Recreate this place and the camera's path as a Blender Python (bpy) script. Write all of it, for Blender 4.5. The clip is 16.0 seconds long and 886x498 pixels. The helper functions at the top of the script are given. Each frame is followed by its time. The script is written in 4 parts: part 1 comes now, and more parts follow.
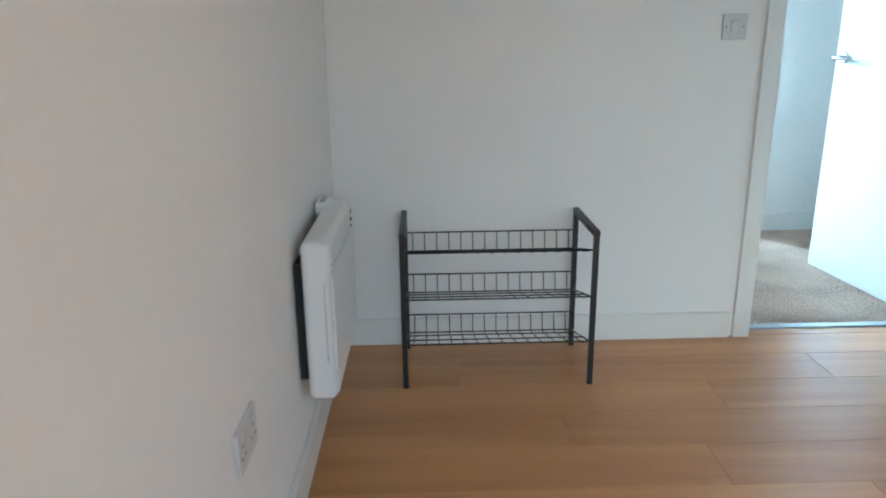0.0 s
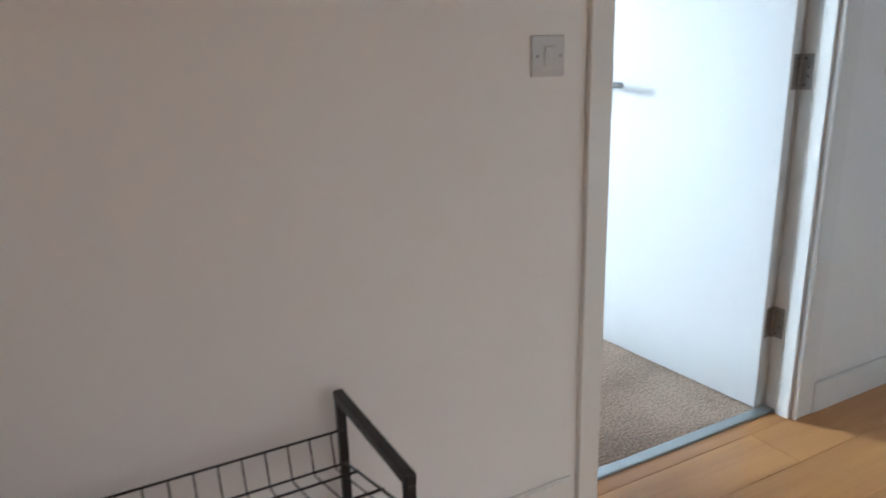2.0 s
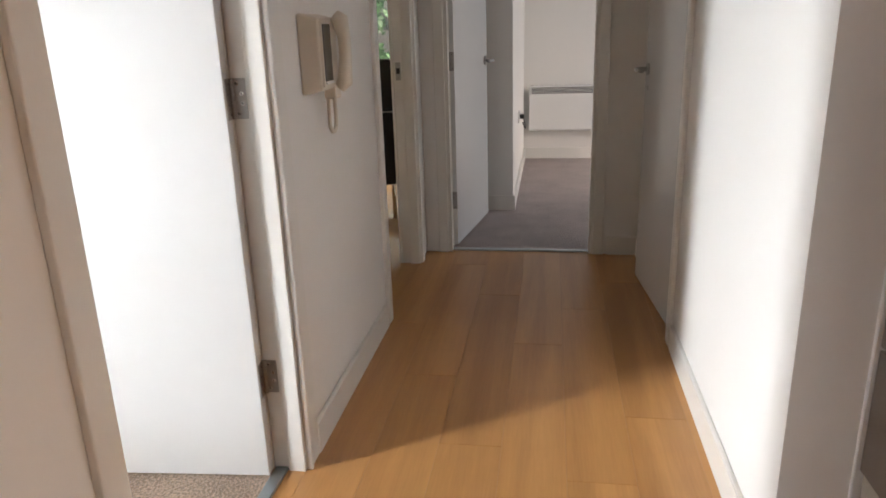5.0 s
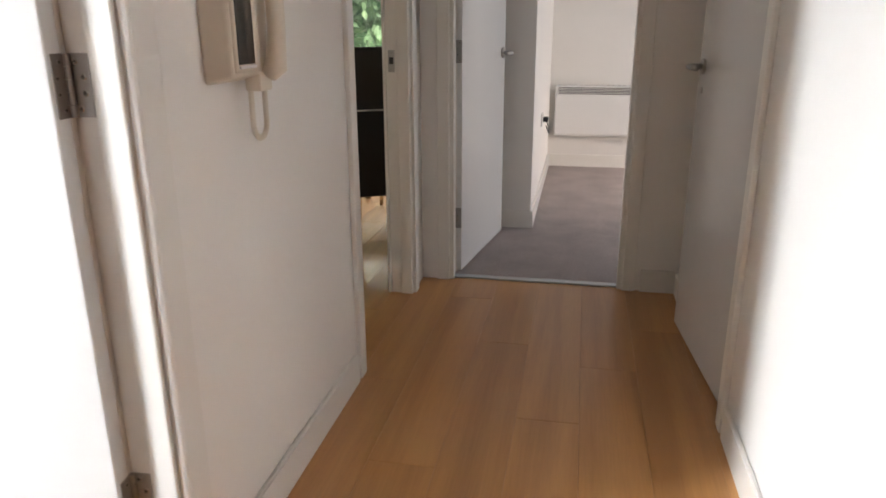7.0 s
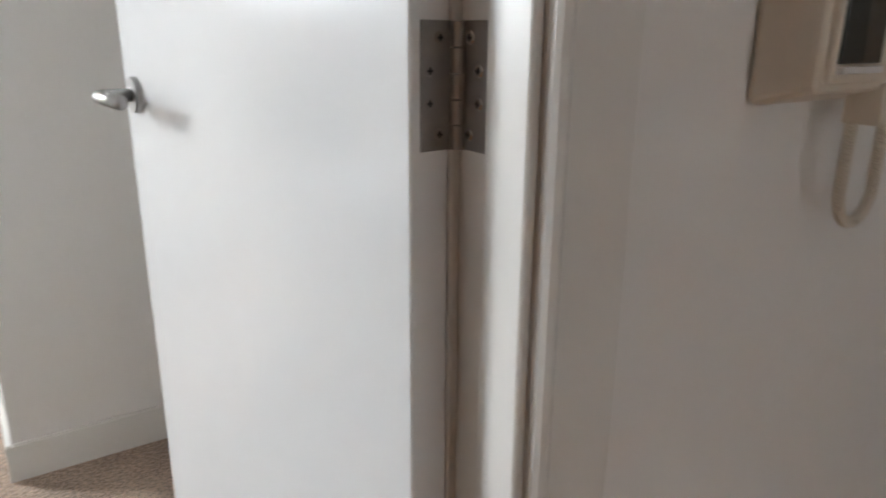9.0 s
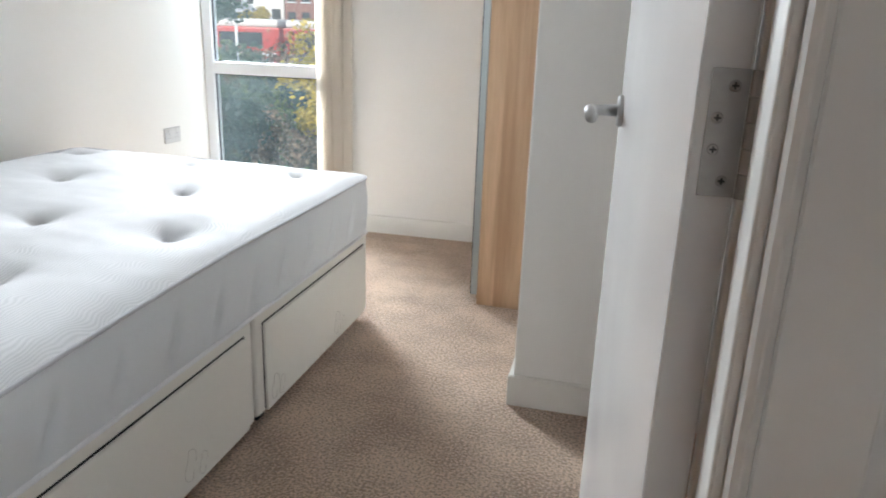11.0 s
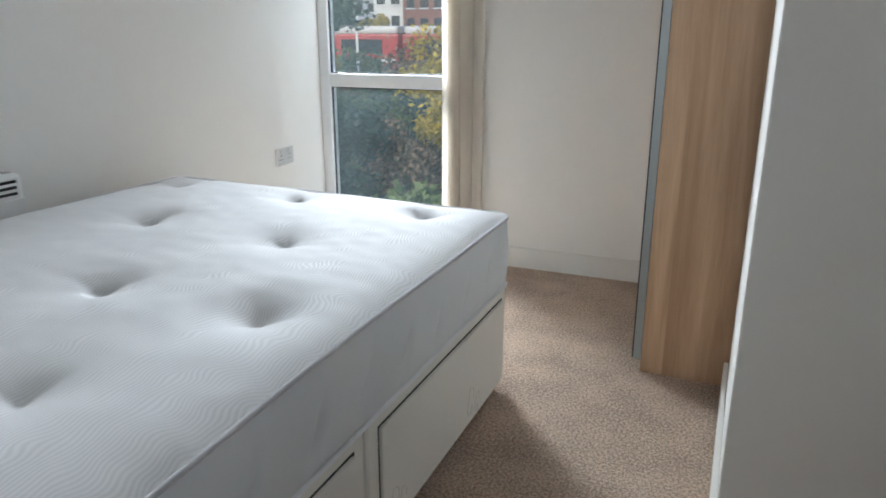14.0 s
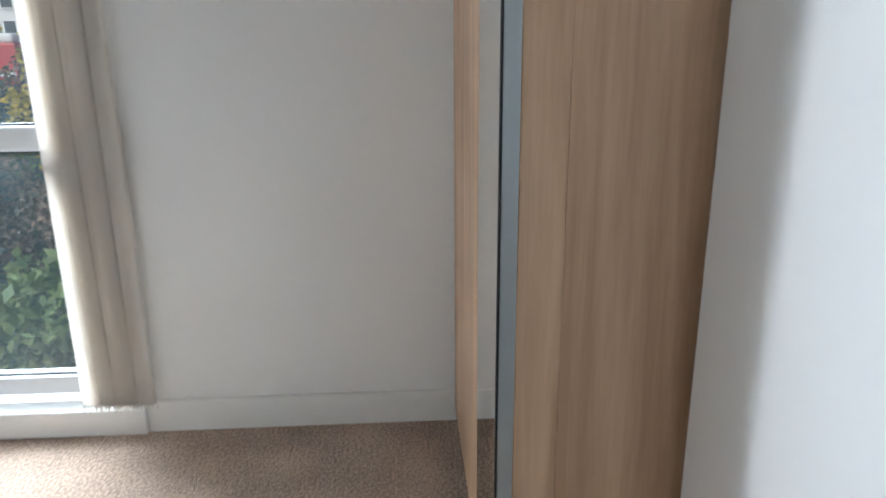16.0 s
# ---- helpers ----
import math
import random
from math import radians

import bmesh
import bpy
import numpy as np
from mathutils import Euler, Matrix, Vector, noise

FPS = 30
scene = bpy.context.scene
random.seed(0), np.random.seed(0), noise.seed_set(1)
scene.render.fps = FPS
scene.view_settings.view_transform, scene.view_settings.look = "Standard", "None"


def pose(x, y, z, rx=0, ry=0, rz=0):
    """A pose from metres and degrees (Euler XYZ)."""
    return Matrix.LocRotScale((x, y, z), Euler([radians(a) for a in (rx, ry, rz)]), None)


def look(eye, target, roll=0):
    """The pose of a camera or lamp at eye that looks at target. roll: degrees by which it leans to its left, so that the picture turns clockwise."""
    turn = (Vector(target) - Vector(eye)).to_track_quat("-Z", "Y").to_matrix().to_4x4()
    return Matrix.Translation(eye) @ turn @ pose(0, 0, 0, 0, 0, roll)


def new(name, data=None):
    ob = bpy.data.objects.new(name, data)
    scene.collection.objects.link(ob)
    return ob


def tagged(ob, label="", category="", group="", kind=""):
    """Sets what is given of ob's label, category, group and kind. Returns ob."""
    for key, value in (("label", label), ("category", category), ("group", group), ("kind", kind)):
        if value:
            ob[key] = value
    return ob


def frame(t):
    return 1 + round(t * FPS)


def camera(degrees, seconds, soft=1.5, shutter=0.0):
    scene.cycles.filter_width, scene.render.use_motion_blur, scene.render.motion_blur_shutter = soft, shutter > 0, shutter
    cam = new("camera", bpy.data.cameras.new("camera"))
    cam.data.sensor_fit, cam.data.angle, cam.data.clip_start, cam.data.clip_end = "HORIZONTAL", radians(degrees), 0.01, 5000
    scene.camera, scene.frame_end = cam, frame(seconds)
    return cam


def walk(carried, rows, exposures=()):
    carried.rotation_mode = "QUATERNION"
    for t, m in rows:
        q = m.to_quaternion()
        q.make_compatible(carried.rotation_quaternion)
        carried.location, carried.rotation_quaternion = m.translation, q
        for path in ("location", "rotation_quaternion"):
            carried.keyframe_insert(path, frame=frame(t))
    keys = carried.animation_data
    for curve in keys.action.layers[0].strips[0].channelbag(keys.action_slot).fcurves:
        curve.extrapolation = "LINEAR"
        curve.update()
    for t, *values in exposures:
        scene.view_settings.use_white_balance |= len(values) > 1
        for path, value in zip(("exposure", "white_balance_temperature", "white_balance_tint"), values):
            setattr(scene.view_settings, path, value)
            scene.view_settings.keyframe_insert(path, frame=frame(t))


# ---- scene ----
SKY, BEDROOM, LIVING_FILL, ROOM2, DINING = 0.15, 1220.0, 0.5, 9.0, 85.0
EXPOSURES = [(0, 1.22, 4800, -7.0), (1.0, 1.16, 4850, -4.0), (1.8, 0.72, 5200, 3.0), (2.6, 0.5, 7350, 17.0), (3.6, 0.49, 7282, 18.0), (4.7, 0.63, 7100, 18.0), (7.2, 1.02, 7142, 19.0), (8.2, 0.93, 7100, 19.0), (8.7, 0.4, 6975, 17.5), (9.2, 0.02, 6850, 16.0), (10.0, 0.05, 6750, 15.0), (12.4, -0.2, 6600, 15.0), (13.8, -0.58, 6526, 13.6), (14.5, -0.95, 6540, 13.4), (15.2, -0.95, 6600, 14.2), (16, -0.73, 6200, 14.0)]
cam = camera(64.1, 16.0, soft=1.7, shutter=0.3)
PATH = [
    (0, (0.339, -2.566, 1.141), (0.384, -0.649, 0.573), -0.7),
    (0.5, (0.365, -2.183, 1.149), (0.579, -0.276, 0.586), -0.9),
    (1, (0.379, -1.842, 1.148), (0.766, 0.04, 0.595), -1.0),
    (1.5, (0.412, -1.542, 1.176), (1.018, 0.28, 0.615), -1.3),
    (2, (0.482, -1.284, 1.211), (1.379, 0.411, 0.645), -1.7),
    (2.5, (0.547, -1.088, 1.25), (1.754, 0.391, 0.654), -1.9),
    (3, (0.571, -0.953, 1.245), (2.108, 0.182, 0.653), -1.9),
    (3.5, (0.625, -0.82, 1.245), (2.381, -0.072, 0.648), -1.7),
    (4, (0.633, -0.735, 1.257), (2.481, -0.261, 0.657), -1.9),
    (4.5, (0.633, -0.711, 1.253), (2.513, -0.376, 0.657), -2.0),
    (4.7, (0.642, -0.705, 1.253), (2.527, -0.41, 0.655), -1.8),
    (7, (1.372, -0.722, 1.185), (3.244, -0.359, 0.581), -0.2),
    (7.5, (1.627, -0.663, 1.166), (3.444, -0.084, 0.563), 0.3),
    (8, (1.842, -0.566, 1.146), (3.525, 0.337, 0.554), 0.2),
    (8.5, (1.976, -0.444, 1.129), (3.425, 0.808, 0.552), 0.2),
    (9, (2.068, -0.384, 1.134), (3.153, 1.192, 0.551), 0.5),
    (9.5, (2.145, -0.42, 1.13), (2.732, 1.402, 0.553), 1.0),
    (10, (2.208, -0.481, 1.141), (2.372, 1.424, 0.553), 0.5),
    (10.2, (2.233, -0.514, 1.146), (2.257, 1.399, 0.563), 1.0),
    (12.3, (2.348, -0.449, 1.179), (1.527, 1.276, 0.59), 1.1),
    (12.5, (2.337, -0.429, 1.174), (1.504, 1.29, 0.585), 1.0),
    (13, (2.287, -0.351, 1.165), (1.432, 1.359, 0.576), 0.8),
    (13.5, (2.154, -0.192, 1.185), (1.308, 1.522, 0.598), 0.5),
    (14, (2.021, 0.024, 1.159), (1.273, 1.784, 0.572), -0.0),
    (14.5, (1.858, 0.305, 1.133), (1.288, 2.131, 0.551), -0.3),
    (15, (1.736, 0.619, 1.155), (1.419, 2.509, 0.58), -0.4),
    (15.4, (1.652, 0.893, 1.143), (1.568, 2.809, 0.577), -0.5),
    (16, (1.593, 1.345, 1.179), (1.704, 3.257, 0.602), -0.5),
]
walk(cam, [(t, look(eye, target, roll)) for t, eye, target, roll in PATH], EXPOSURES)

# ---- light ----
world = bpy.data.worlds.new("sky")
scene.world = world
world.use_nodes = True
wn = world.node_tree.nodes
sky = wn.new("ShaderNodeTexSky")
sky.sky_type, sky.sun_disc = "NISHITA", False
sky.sun_elevation, sky.sun_rotation = radians(38), radians(200)
sky.air_density, sky.dust_density, sky.ozone_density = 1.0, 4.0, 1.0
haze = wn.new("ShaderNodeHueSaturation")  # thin cloud
haze.inputs["Saturation"].default_value = 0.9
world.node_tree.links.new(sky.outputs[0], haze.inputs["Color"])
world.node_tree.links.new(haze.outputs[0], wn["Background"].inputs[0])
wn["Background"].inputs[1].default_value = SKY
sun_data = bpy.data.lights.new("sun", "SUN")
sun_data.energy, sun_data.angle, sun_data.color = 2.5, radians(10), (1.0, 0.95, 0.88)
sun_ob = new("sun", sun_data)
sun_ob.matrix_world = look((-4, -11, 9), (0, 0, 0))


# area lamps that stand in for window daylight or add fill
def stand_in_light(x, y, z, tx, ty, w, h, power, colour, down=0.0, spread=180):
    data = bpy.data.lights.new("stand_in_light", "AREA")
    data.shape, data.size, data.size_y, data.energy, data.color = "RECTANGLE", w, h, power, colour
    data.spread = radians(spread)
    lamp = new("stand_in_light", data)
    lamp.matrix_world = look((x, y, z), (x + tx, y + ty, z - down))
    return lamp


# unseen area lamp outside, standing in for sky light through the bedroom window
stand_in_light(-1.25, 5.90, 2.45, 0.62, -1, 2.7, 1.6, BEDROOM, (0.80, 0.92, 1.0), 0.42, 170)
# added warm fill lamp in a made-up living room opening behind the walker
stand_in_light(1.6, -4.17, 1.25, 0, 1, 2.6, 2.0, LIVING_FILL, (1.0, 0.82, 0.62))
# area lamp for daylight from the far bedroom's unseen window
stand_in_light(6.2, -3.02, 1.3, 0, 1, 1.6, 1.9, ROOM2, (0.68, 0.86, 1.0))
# unseen lamp added outside the dining window, brightens the corridor as sky light
stand_in_light(8.70, 1.55, 2.75, -1, -0.1, 1.9, 1.6, DINING, (0.92, 1.0, 0.92), 0.6)

# ---- materials ----
def node_mat(name):
    m = bpy.data.materials.new(name)
    m.use_nodes = True
    nt = m.node_tree
    return m, nt, nt.nodes["Principled BSDF"]


def surface(name, colour, rough=0.5, metal=0.0, scale=40.0, var=0.06, bump=0.0, bump_scale=200.0, stain=0.05, stretch=(1, 1, 1), coat=0.0, rand=0.0, depth=0.002):
    """A plain surface with fine grain, broad stains and relief."""
    m, nt, b = node_mat(name)
    N, L = nt.nodes.new, nt.links.new
    tc, mp = N("ShaderNodeTexCoord"), N("ShaderNodeMapping")
    mp.inputs["Scale"].default_value = stretch
    L(tc.outputs["Object"], mp.inputs[0])
    fine, broad = N("ShaderNodeTexNoise"), N("ShaderNodeTexNoise")
    fine.inputs["Scale"].default_value, fine.inputs["Detail"].default_value = scale, 6
    broad.inputs["Scale"].default_value, broad.inputs["Detail"].default_value = 2.3, 4
    L(mp.outputs[0], fine.inputs["Vector"])
    L(mp.outputs[0], broad.inputs["Vector"])
    h = N("ShaderNodeHueSaturation")
    h.inputs["Color"].default_value = (*colour, 1)
    a, c = N("ShaderNodeMath"), N("ShaderNodeMath")
    a.operation = c.operation = "MULTIPLY_ADD"
    L(fine.outputs["Fac"], a.inputs[0])
    a.inputs[1].default_value, a.inputs[2].default_value = 2 * var, 1 - var - stain
    L(broad.outputs["Fac"], c.inputs[0])
    c.inputs[1].default_value = 2 * stain
    L(a.outputs[0], c.inputs[2])
    last = c
    if rand:
        oi, r = N("ShaderNodeObjectInfo"), N("ShaderNodeMath")
        r.operation = "MULTIPLY_ADD"
        L(oi.outputs["Random"], r.inputs[0])
        r.inputs[1].default_value = rand
        L(c.outputs[0], r.inputs[2])
        last = r
    L(last.outputs[0], h.inputs["Value"])
    L(h.outputs[0], b.inputs["Base Color"])
    b.inputs["Metallic"].default_value = metal
    rr = N("ShaderNodeMath")
    rr.operation = "MULTIPLY_ADD"
    L(broad.outputs["Fac"], rr.inputs[0])
    rr.inputs[1].default_value, rr.inputs[2].default_value = 0.12, max(0.02, rough - 0.06)
    L(rr.outputs[0], b.inputs["Roughness"])
    b.inputs["Coat Weight"].default_value = coat
    if bump:
        bn, bu = N("ShaderNodeTexNoise"), N("ShaderNodeBump")
        bn.inputs["Scale"].default_value, bn.inputs["Detail"].default_value = bump_scale, 4
        L(mp.outputs[0], bn.inputs["Vector"])
        L(bn.outputs["Fac"], bu.inputs["Height"])
        bu.inputs["Strength"].default_value, bu.inputs["Distance"].default_value = bump, depth
        L(bu.outputs[0], b.inputs["Normal"])
    return m


def wood(name, pale, dark, axis, rough=0.3, rings=9.0, coat=0.2, rand=0.0, blotch=0.35):
    """Timber whose grain runs along the given axis."""
    m, nt, b = node_mat(name)
    N, L = nt.nodes.new, nt.links.new
    tc, mp, oi = N("ShaderNodeTexCoord"), N("ShaderNodeMapping"), N("ShaderNodeObjectInfo")
    st = [1.0, 1.0, 1.0]
    st[axis] = 0.055
    mp.inputs["Scale"].default_value = st
    shift, add = N("ShaderNodeVectorMath"), N("ShaderNodeVectorMath")
    shift.operation, add.operation = "SCALE", "ADD"
    shift.inputs[0].default_value = (37.0, 23.0, 11.0)
    L(oi.outputs["Random"], shift.inputs["Scale"])
    L(tc.outputs["Object"], add.inputs[0])
    L(shift.outputs[0], add.inputs[1])
    L(add.outputs[0], mp.inputs[0])
    n1, n2, n3 = N("ShaderNodeTexNoise"), N("ShaderNodeTexNoise"), N("ShaderNodeTexNoise")
    n1.inputs["Scale"].default_value, n1.inputs["Detail"].default_value, n1.inputs["Distortion"].default_value = rings, 5, 0.6
    n2.inputs["Scale"].default_value, n2.inputs["Detail"].default_value = 160, 3
    n3.inputs["Scale"].default_value, n3.inputs["Detail"].default_value = 3.0, 3
    for n in (n1, n2, n3):
        L(mp.outputs[0], n.inputs["Vector"])
    ramp = N("ShaderNodeValToRGB")
    ramp.color_ramp.elements[0].position, ramp.color_ramp.elements[1].position = 0.32, 0.70
    ramp.color_ramp.elements[0].color, ramp.color_ramp.elements[1].color = (*dark, 1), (*pale, 1)
    s1, s2 = N("ShaderNodeMath"), N("ShaderNodeMath")
    s1.operation = s2.operation = "MULTIPLY_ADD"
    L(n2.outputs["Fac"], s1.inputs[0])
    s1.inputs[1].default_value, s1.inputs[2].default_value = 0.25, -0.125
    L(n3.outputs["Fac"], s2.inputs[0])
    s2.inputs[1].default_value = blotch
    L(s1.outputs[0], s2.inputs[2])
    s3 = N("ShaderNodeMath")
    s3.operation = "ADD"
    L(n1.outputs["Fac"], s3.inputs[0])
    L(s2.outputs[0], s3.inputs[1])
    s4 = N("ShaderNodeMath")
    s4.operation = "SUBTRACT"
    L(s3.outputs[0], s4.inputs[0])
    s4.inputs[1].default_value = blotch / 2
    L(s4.outputs[0], ramp.inputs[0])
    h = N("ShaderNodeHueSaturation")
    r = N("ShaderNodeMath")
    r.operation = "MULTIPLY_ADD"
    L(oi.outputs["Random"], r.inputs[0])
    r.inputs[1].default_value, r.inputs[2].default_value = rand, 1 - rand / 2
    L(r.outputs[0], h.inputs["Value"])
    L(ramp.outputs[0], h.inputs["Color"])
    L(h.outputs[0], b.inputs["Base Color"])
    b.inputs["Roughness"].default_value, b.inputs["Coat Weight"].default_value = rough, coat
    b.inputs["Coat Roughness"].default_value = 0.25
    bu = N("ShaderNodeBump")
    bu.inputs["Strength"].default_value, bu.inputs["Distance"].default_value = 0.08, 0.001
    L(n2.outputs["Fac"], bu.inputs["Height"])
    L(bu.outputs[0], b.inputs["Normal"])
    return m


def carpet_mat(name, light, dark):
    """Twist-pile carpet: mottled tufts with relief."""
    m, nt, b = node_mat(name)
    N, L = nt.nodes.new, nt.links.new
    tc = N("ShaderNodeTexCoord")
    n1, n2, v = N("ShaderNodeTexNoise"), N("ShaderNodeTexNoise"), N("ShaderNodeTexVoronoi")
    n1.inputs["Scale"].default_value, n1.inputs["Detail"].default_value = 125, 4
    n2.inputs["Scale"].default_value, n2.inputs["Detail"].default_value = 5, 4
    v.inputs["Scale"].default_value = 210
    for n in (n1, n2, v):
        L(tc.outputs["Object"], n.inputs["Vector"])
    s = N("ShaderNodeMath")
    s.operation = "MULTIPLY_ADD"
    L(n2.outputs["Fac"], s.inputs[0])
    s.inputs[1].default_value = 0.35
    L(n1.outputs["Fac"], s.inputs[2])
    ramp = N("ShaderNodeValToRGB")
    ramp.color_ramp.elements[0].position, ramp.color_ramp.elements[1].position = 0.55, 0.80
    ramp.color_ramp.elements[0].color, ramp.color_ramp.elements[1].color = (*dark, 1), (*light, 1)
    L(s.outputs[0], ramp.inputs[0])
    L(ramp.outputs[0], b.inputs["Base Color"])
    b.inputs["Roughness"].default_value = 0.95
    b.inputs["Sheen Weight"].default_value = 0.25
    n4 = N("ShaderNodeTexNoise")
    n4.inputs["Scale"].default_value, n4.inputs["Detail"].default_value, n4.inputs["Roughness"].default_value = 330, 4, 0.7
    L(tc.outputs["Object"], n4.inputs["Vector"])
    hgt = N("ShaderNodeMath")
    hgt.operation = "MULTIPLY_ADD"
    L(v.outputs["Distance"], hgt.inputs[0])
    hgt.inputs[1].default_value = -0.9
    L(n4.outputs["Fac"], hgt.inputs[2])
    bu = N("ShaderNodeBump")
    bu.inputs["Strength"].default_value, bu.inputs["Distance"].default_value = 1.0, 0.007
    L(hgt.outputs[0], bu.inputs["Height"])
    L(bu.outputs[0], b.inputs["Normal"])
    return m


def ticking_mat(name):
    """White mattress knit with fine wavy ribs."""
    m, nt, b = node_mat(name)
    N, L = nt.nodes.new, nt.links.new
    tc, w, n = N("ShaderNodeTexCoord"), N("ShaderNodeTexWave"), N("ShaderNodeTexNoise")
    w.inputs["Scale"].default_value, w.inputs["Distortion"].default_value = 37, 2
    w.inputs["Detail"].default_value, w.inputs["Detail Scale"].default_value = 1.0, 0.22
    w.bands_direction = "X"
    n.inputs["Scale"].default_value, n.inputs["Detail"].default_value = 500, 2
    warp, mid, sc, add = N("ShaderNodeTexNoise"), N("ShaderNodeVectorMath"), N("ShaderNodeVectorMath"), N("ShaderNodeVectorMath")
    warp.inputs["Scale"].default_value, warp.inputs["Detail"].default_value = 9, 1
    mid.operation, sc.operation, add.operation = "SUBTRACT", "SCALE", "ADD"
    mid.inputs[1].default_value, sc.inputs["Scale"].default_value = (0.5, 0.5, 0.5), 0.09
    L(tc.outputs["Object"], warp.inputs["Vector"])
    L(warp.outputs["Color"], mid.inputs[0])
    L(mid.outputs[0], sc.inputs[0])
    L(tc.outputs["Object"], add.inputs[0])
    L(sc.outputs[0], add.inputs[1])
    L(add.outputs[0], w.inputs["Vector"])
    L(tc.outputs["Object"], n.inputs["Vector"])
    a = N("ShaderNodeMath")
    a.operation = "MULTIPLY_ADD"
    L(n.outputs["Fac"], a.inputs[0])
    a.inputs[1].default_value = 0.3
    L(w.outputs["Fac"], a.inputs[2])
    ramp = N("ShaderNodeValToRGB")
    ramp.color_ramp.elements[0].color, ramp.color_ramp.elements[1].color = (0.54, 0.54, 0.55, 1), (0.65, 0.645, 0.655, 1)
    L(a.outputs[0], ramp.inputs[0])
    L(ramp.outputs[0], b.inputs["Base Color"])
    b.inputs["Roughness"].default_value, b.inputs["Sheen Weight"].default_value = 0.8, 0.2
    bu = N("ShaderNodeBump")
    bu.inputs["Strength"].default_value, bu.inputs["Distance"].default_value = 0.16, 0.002
    L(a.outputs[0], bu.inputs["Height"])
    L(bu.outputs[0], b.inputs["Normal"])
    return m


def glass_mat(name, colour=(1, 1, 1), veil=0.0):
    m, nt, b = node_mat(name)
    b.inputs["Base Color"].default_value = (*colour, 1)
    b.inputs["Transmission Weight"].default_value, b.inputs["Roughness"].default_value, b.inputs["IOR"].default_value = 1.0, 0.0, 1.45
    # pale bluish veil mixed in to imitate haze and room reflections on the glass
    if veil:
        N, L = nt.nodes.new, nt.links.new
        veil_bsdf, mix, veil_noise, amount, tc = N("ShaderNodeBsdfTranslucent"), N("ShaderNodeMixShader"), N("ShaderNodeTexNoise"), N("ShaderNodeMath"), N("ShaderNodeTexCoord")
        veil_bsdf.inputs["Color"].default_value = (0.62, 0.80, 0.84, 1)
        veil_noise.inputs["Scale"].default_value, veil_noise.inputs["Detail"].default_value = 3.5, 4
        amount.operation = "MULTIPLY"
        amount.inputs[1].default_value = 2 * veil
        L(tc.outputs["Object"], veil_noise.inputs["Vector"])
        L(veil_noise.outputs["Fac"], amount.inputs[0])
        L(amount.outputs[0], mix.inputs[0])
        L(b.outputs[0], mix.inputs[1])
        L(veil_bsdf.outputs[0], mix.inputs[2])
        L(mix.outputs[0], nt.nodes["Material Output"].inputs["Surface"])
    return m


def leaf_mat(name, dark, pale):
    """Leaves that differ leaf by leaf and let some light through."""
    m, nt, b = node_mat(name)
    N, L = nt.nodes.new, nt.links.new
    g, ramp, tr, mix = N("ShaderNodeNewGeometry"), N("ShaderNodeValToRGB"), N("ShaderNodeBsdfTranslucent"), N("ShaderNodeMixShader")
    ramp.color_ramp.elements[0].color, ramp.color_ramp.elements[1].color = (*dark, 1), (*pale, 1)
    L(g.outputs["Random Per Island"], ramp.inputs[0])
    L(ramp.outputs[0], b.inputs["Base Color"])
    L(ramp.outputs[0], tr.inputs["Color"])
    b.inputs["Roughness"].default_value = 0.5
    mix.inputs[0].default_value = 0.3
    L(b.outputs[0], mix.inputs[1])
    L(tr.outputs[0], mix.inputs[2])
    L(mix.outputs[0], nt.nodes["Material Output"].inputs["Surface"])
    return m


PAINT = surface("wall_paint", (0.84, 0.82, 0.79), 0.75, scale=30, var=0.012, bump=0.12, bump_scale=140, stain=0.02, depth=0.001)
CEIL = surface("ceiling_paint", (0.87, 0.86, 0.84), 0.85, scale=30, var=0.01, bump=0.1, stain=0.015)
GLOSS = surface("gloss_trim_paint", (0.80, 0.78, 0.74), 0.32, scale=25, var=0.015, bump=0.06, bump_scale=60, stain=0.03, depth=0.001)
DOORP = surface("satin_door_paint", (0.76, 0.76, 0.755), 0.16, scale=20, var=0.01, bump=0.10, bump_scale=9, stain=0.02, depth=0.001)
FLOORW = wood("laminate_oak", (0.57, 0.281, 0.097), (0.41, 0.188, 0.060), 0, rough=0.36, rings=9, coat=0.15, rand=0.10, blotch=0.3)
OAKV = wood("pale_oak_veneer", (0.68, 0.45, 0.285), (0.45, 0.275, 0.16), 2, rough=0.45, rings=17, coat=0.05, blotch=0.45)
CARPET = carpet_mat("beige_carpet", (0.76, 0.55, 0.40), (0.30, 0.19, 0.125))
CARPET2 = carpet_mat("taupe_carpet", (0.50, 0.42, 0.40), (0.28, 0.23, 0.22))
BLACK = surface("black_powder_coat", (0.012, 0.012, 0.013), 0.38, scale=90, var=0.15, bump=0.08, bump_scale=400, stain=0.1)
STEEL = surface("satin_steel", (0.40, 0.39, 0.38), 0.32, 1.0, scale=150, var=0.05, stain=0.06, stretch=(1, 1, 8))
DULL = surface("tarnished_hinge_steel", (0.36, 0.34, 0.32), 0.42, 1.0, scale=80, var=0.12, bump=0.1, bump_scale=300, stain=0.15)
CHROME = surface("chrome", (0.75, 0.75, 0.76), 0.1, 1.0, scale=30, var=0.02, stain=0.02)
ALU = surface("aluminium", (0.44, 0.49, 0.51), 0.4, 0.85, scale=90, var=0.05, stain=0.05, stretch=(1, 1, 6))
# white plastic of the wall plates, their shade put into a greyer colour
SWITCHP = surface("shade_greyed_white_plastic", (0.62, 0.61, 0.60), 0.4, scale=60, var=0.02, stain=0.04)
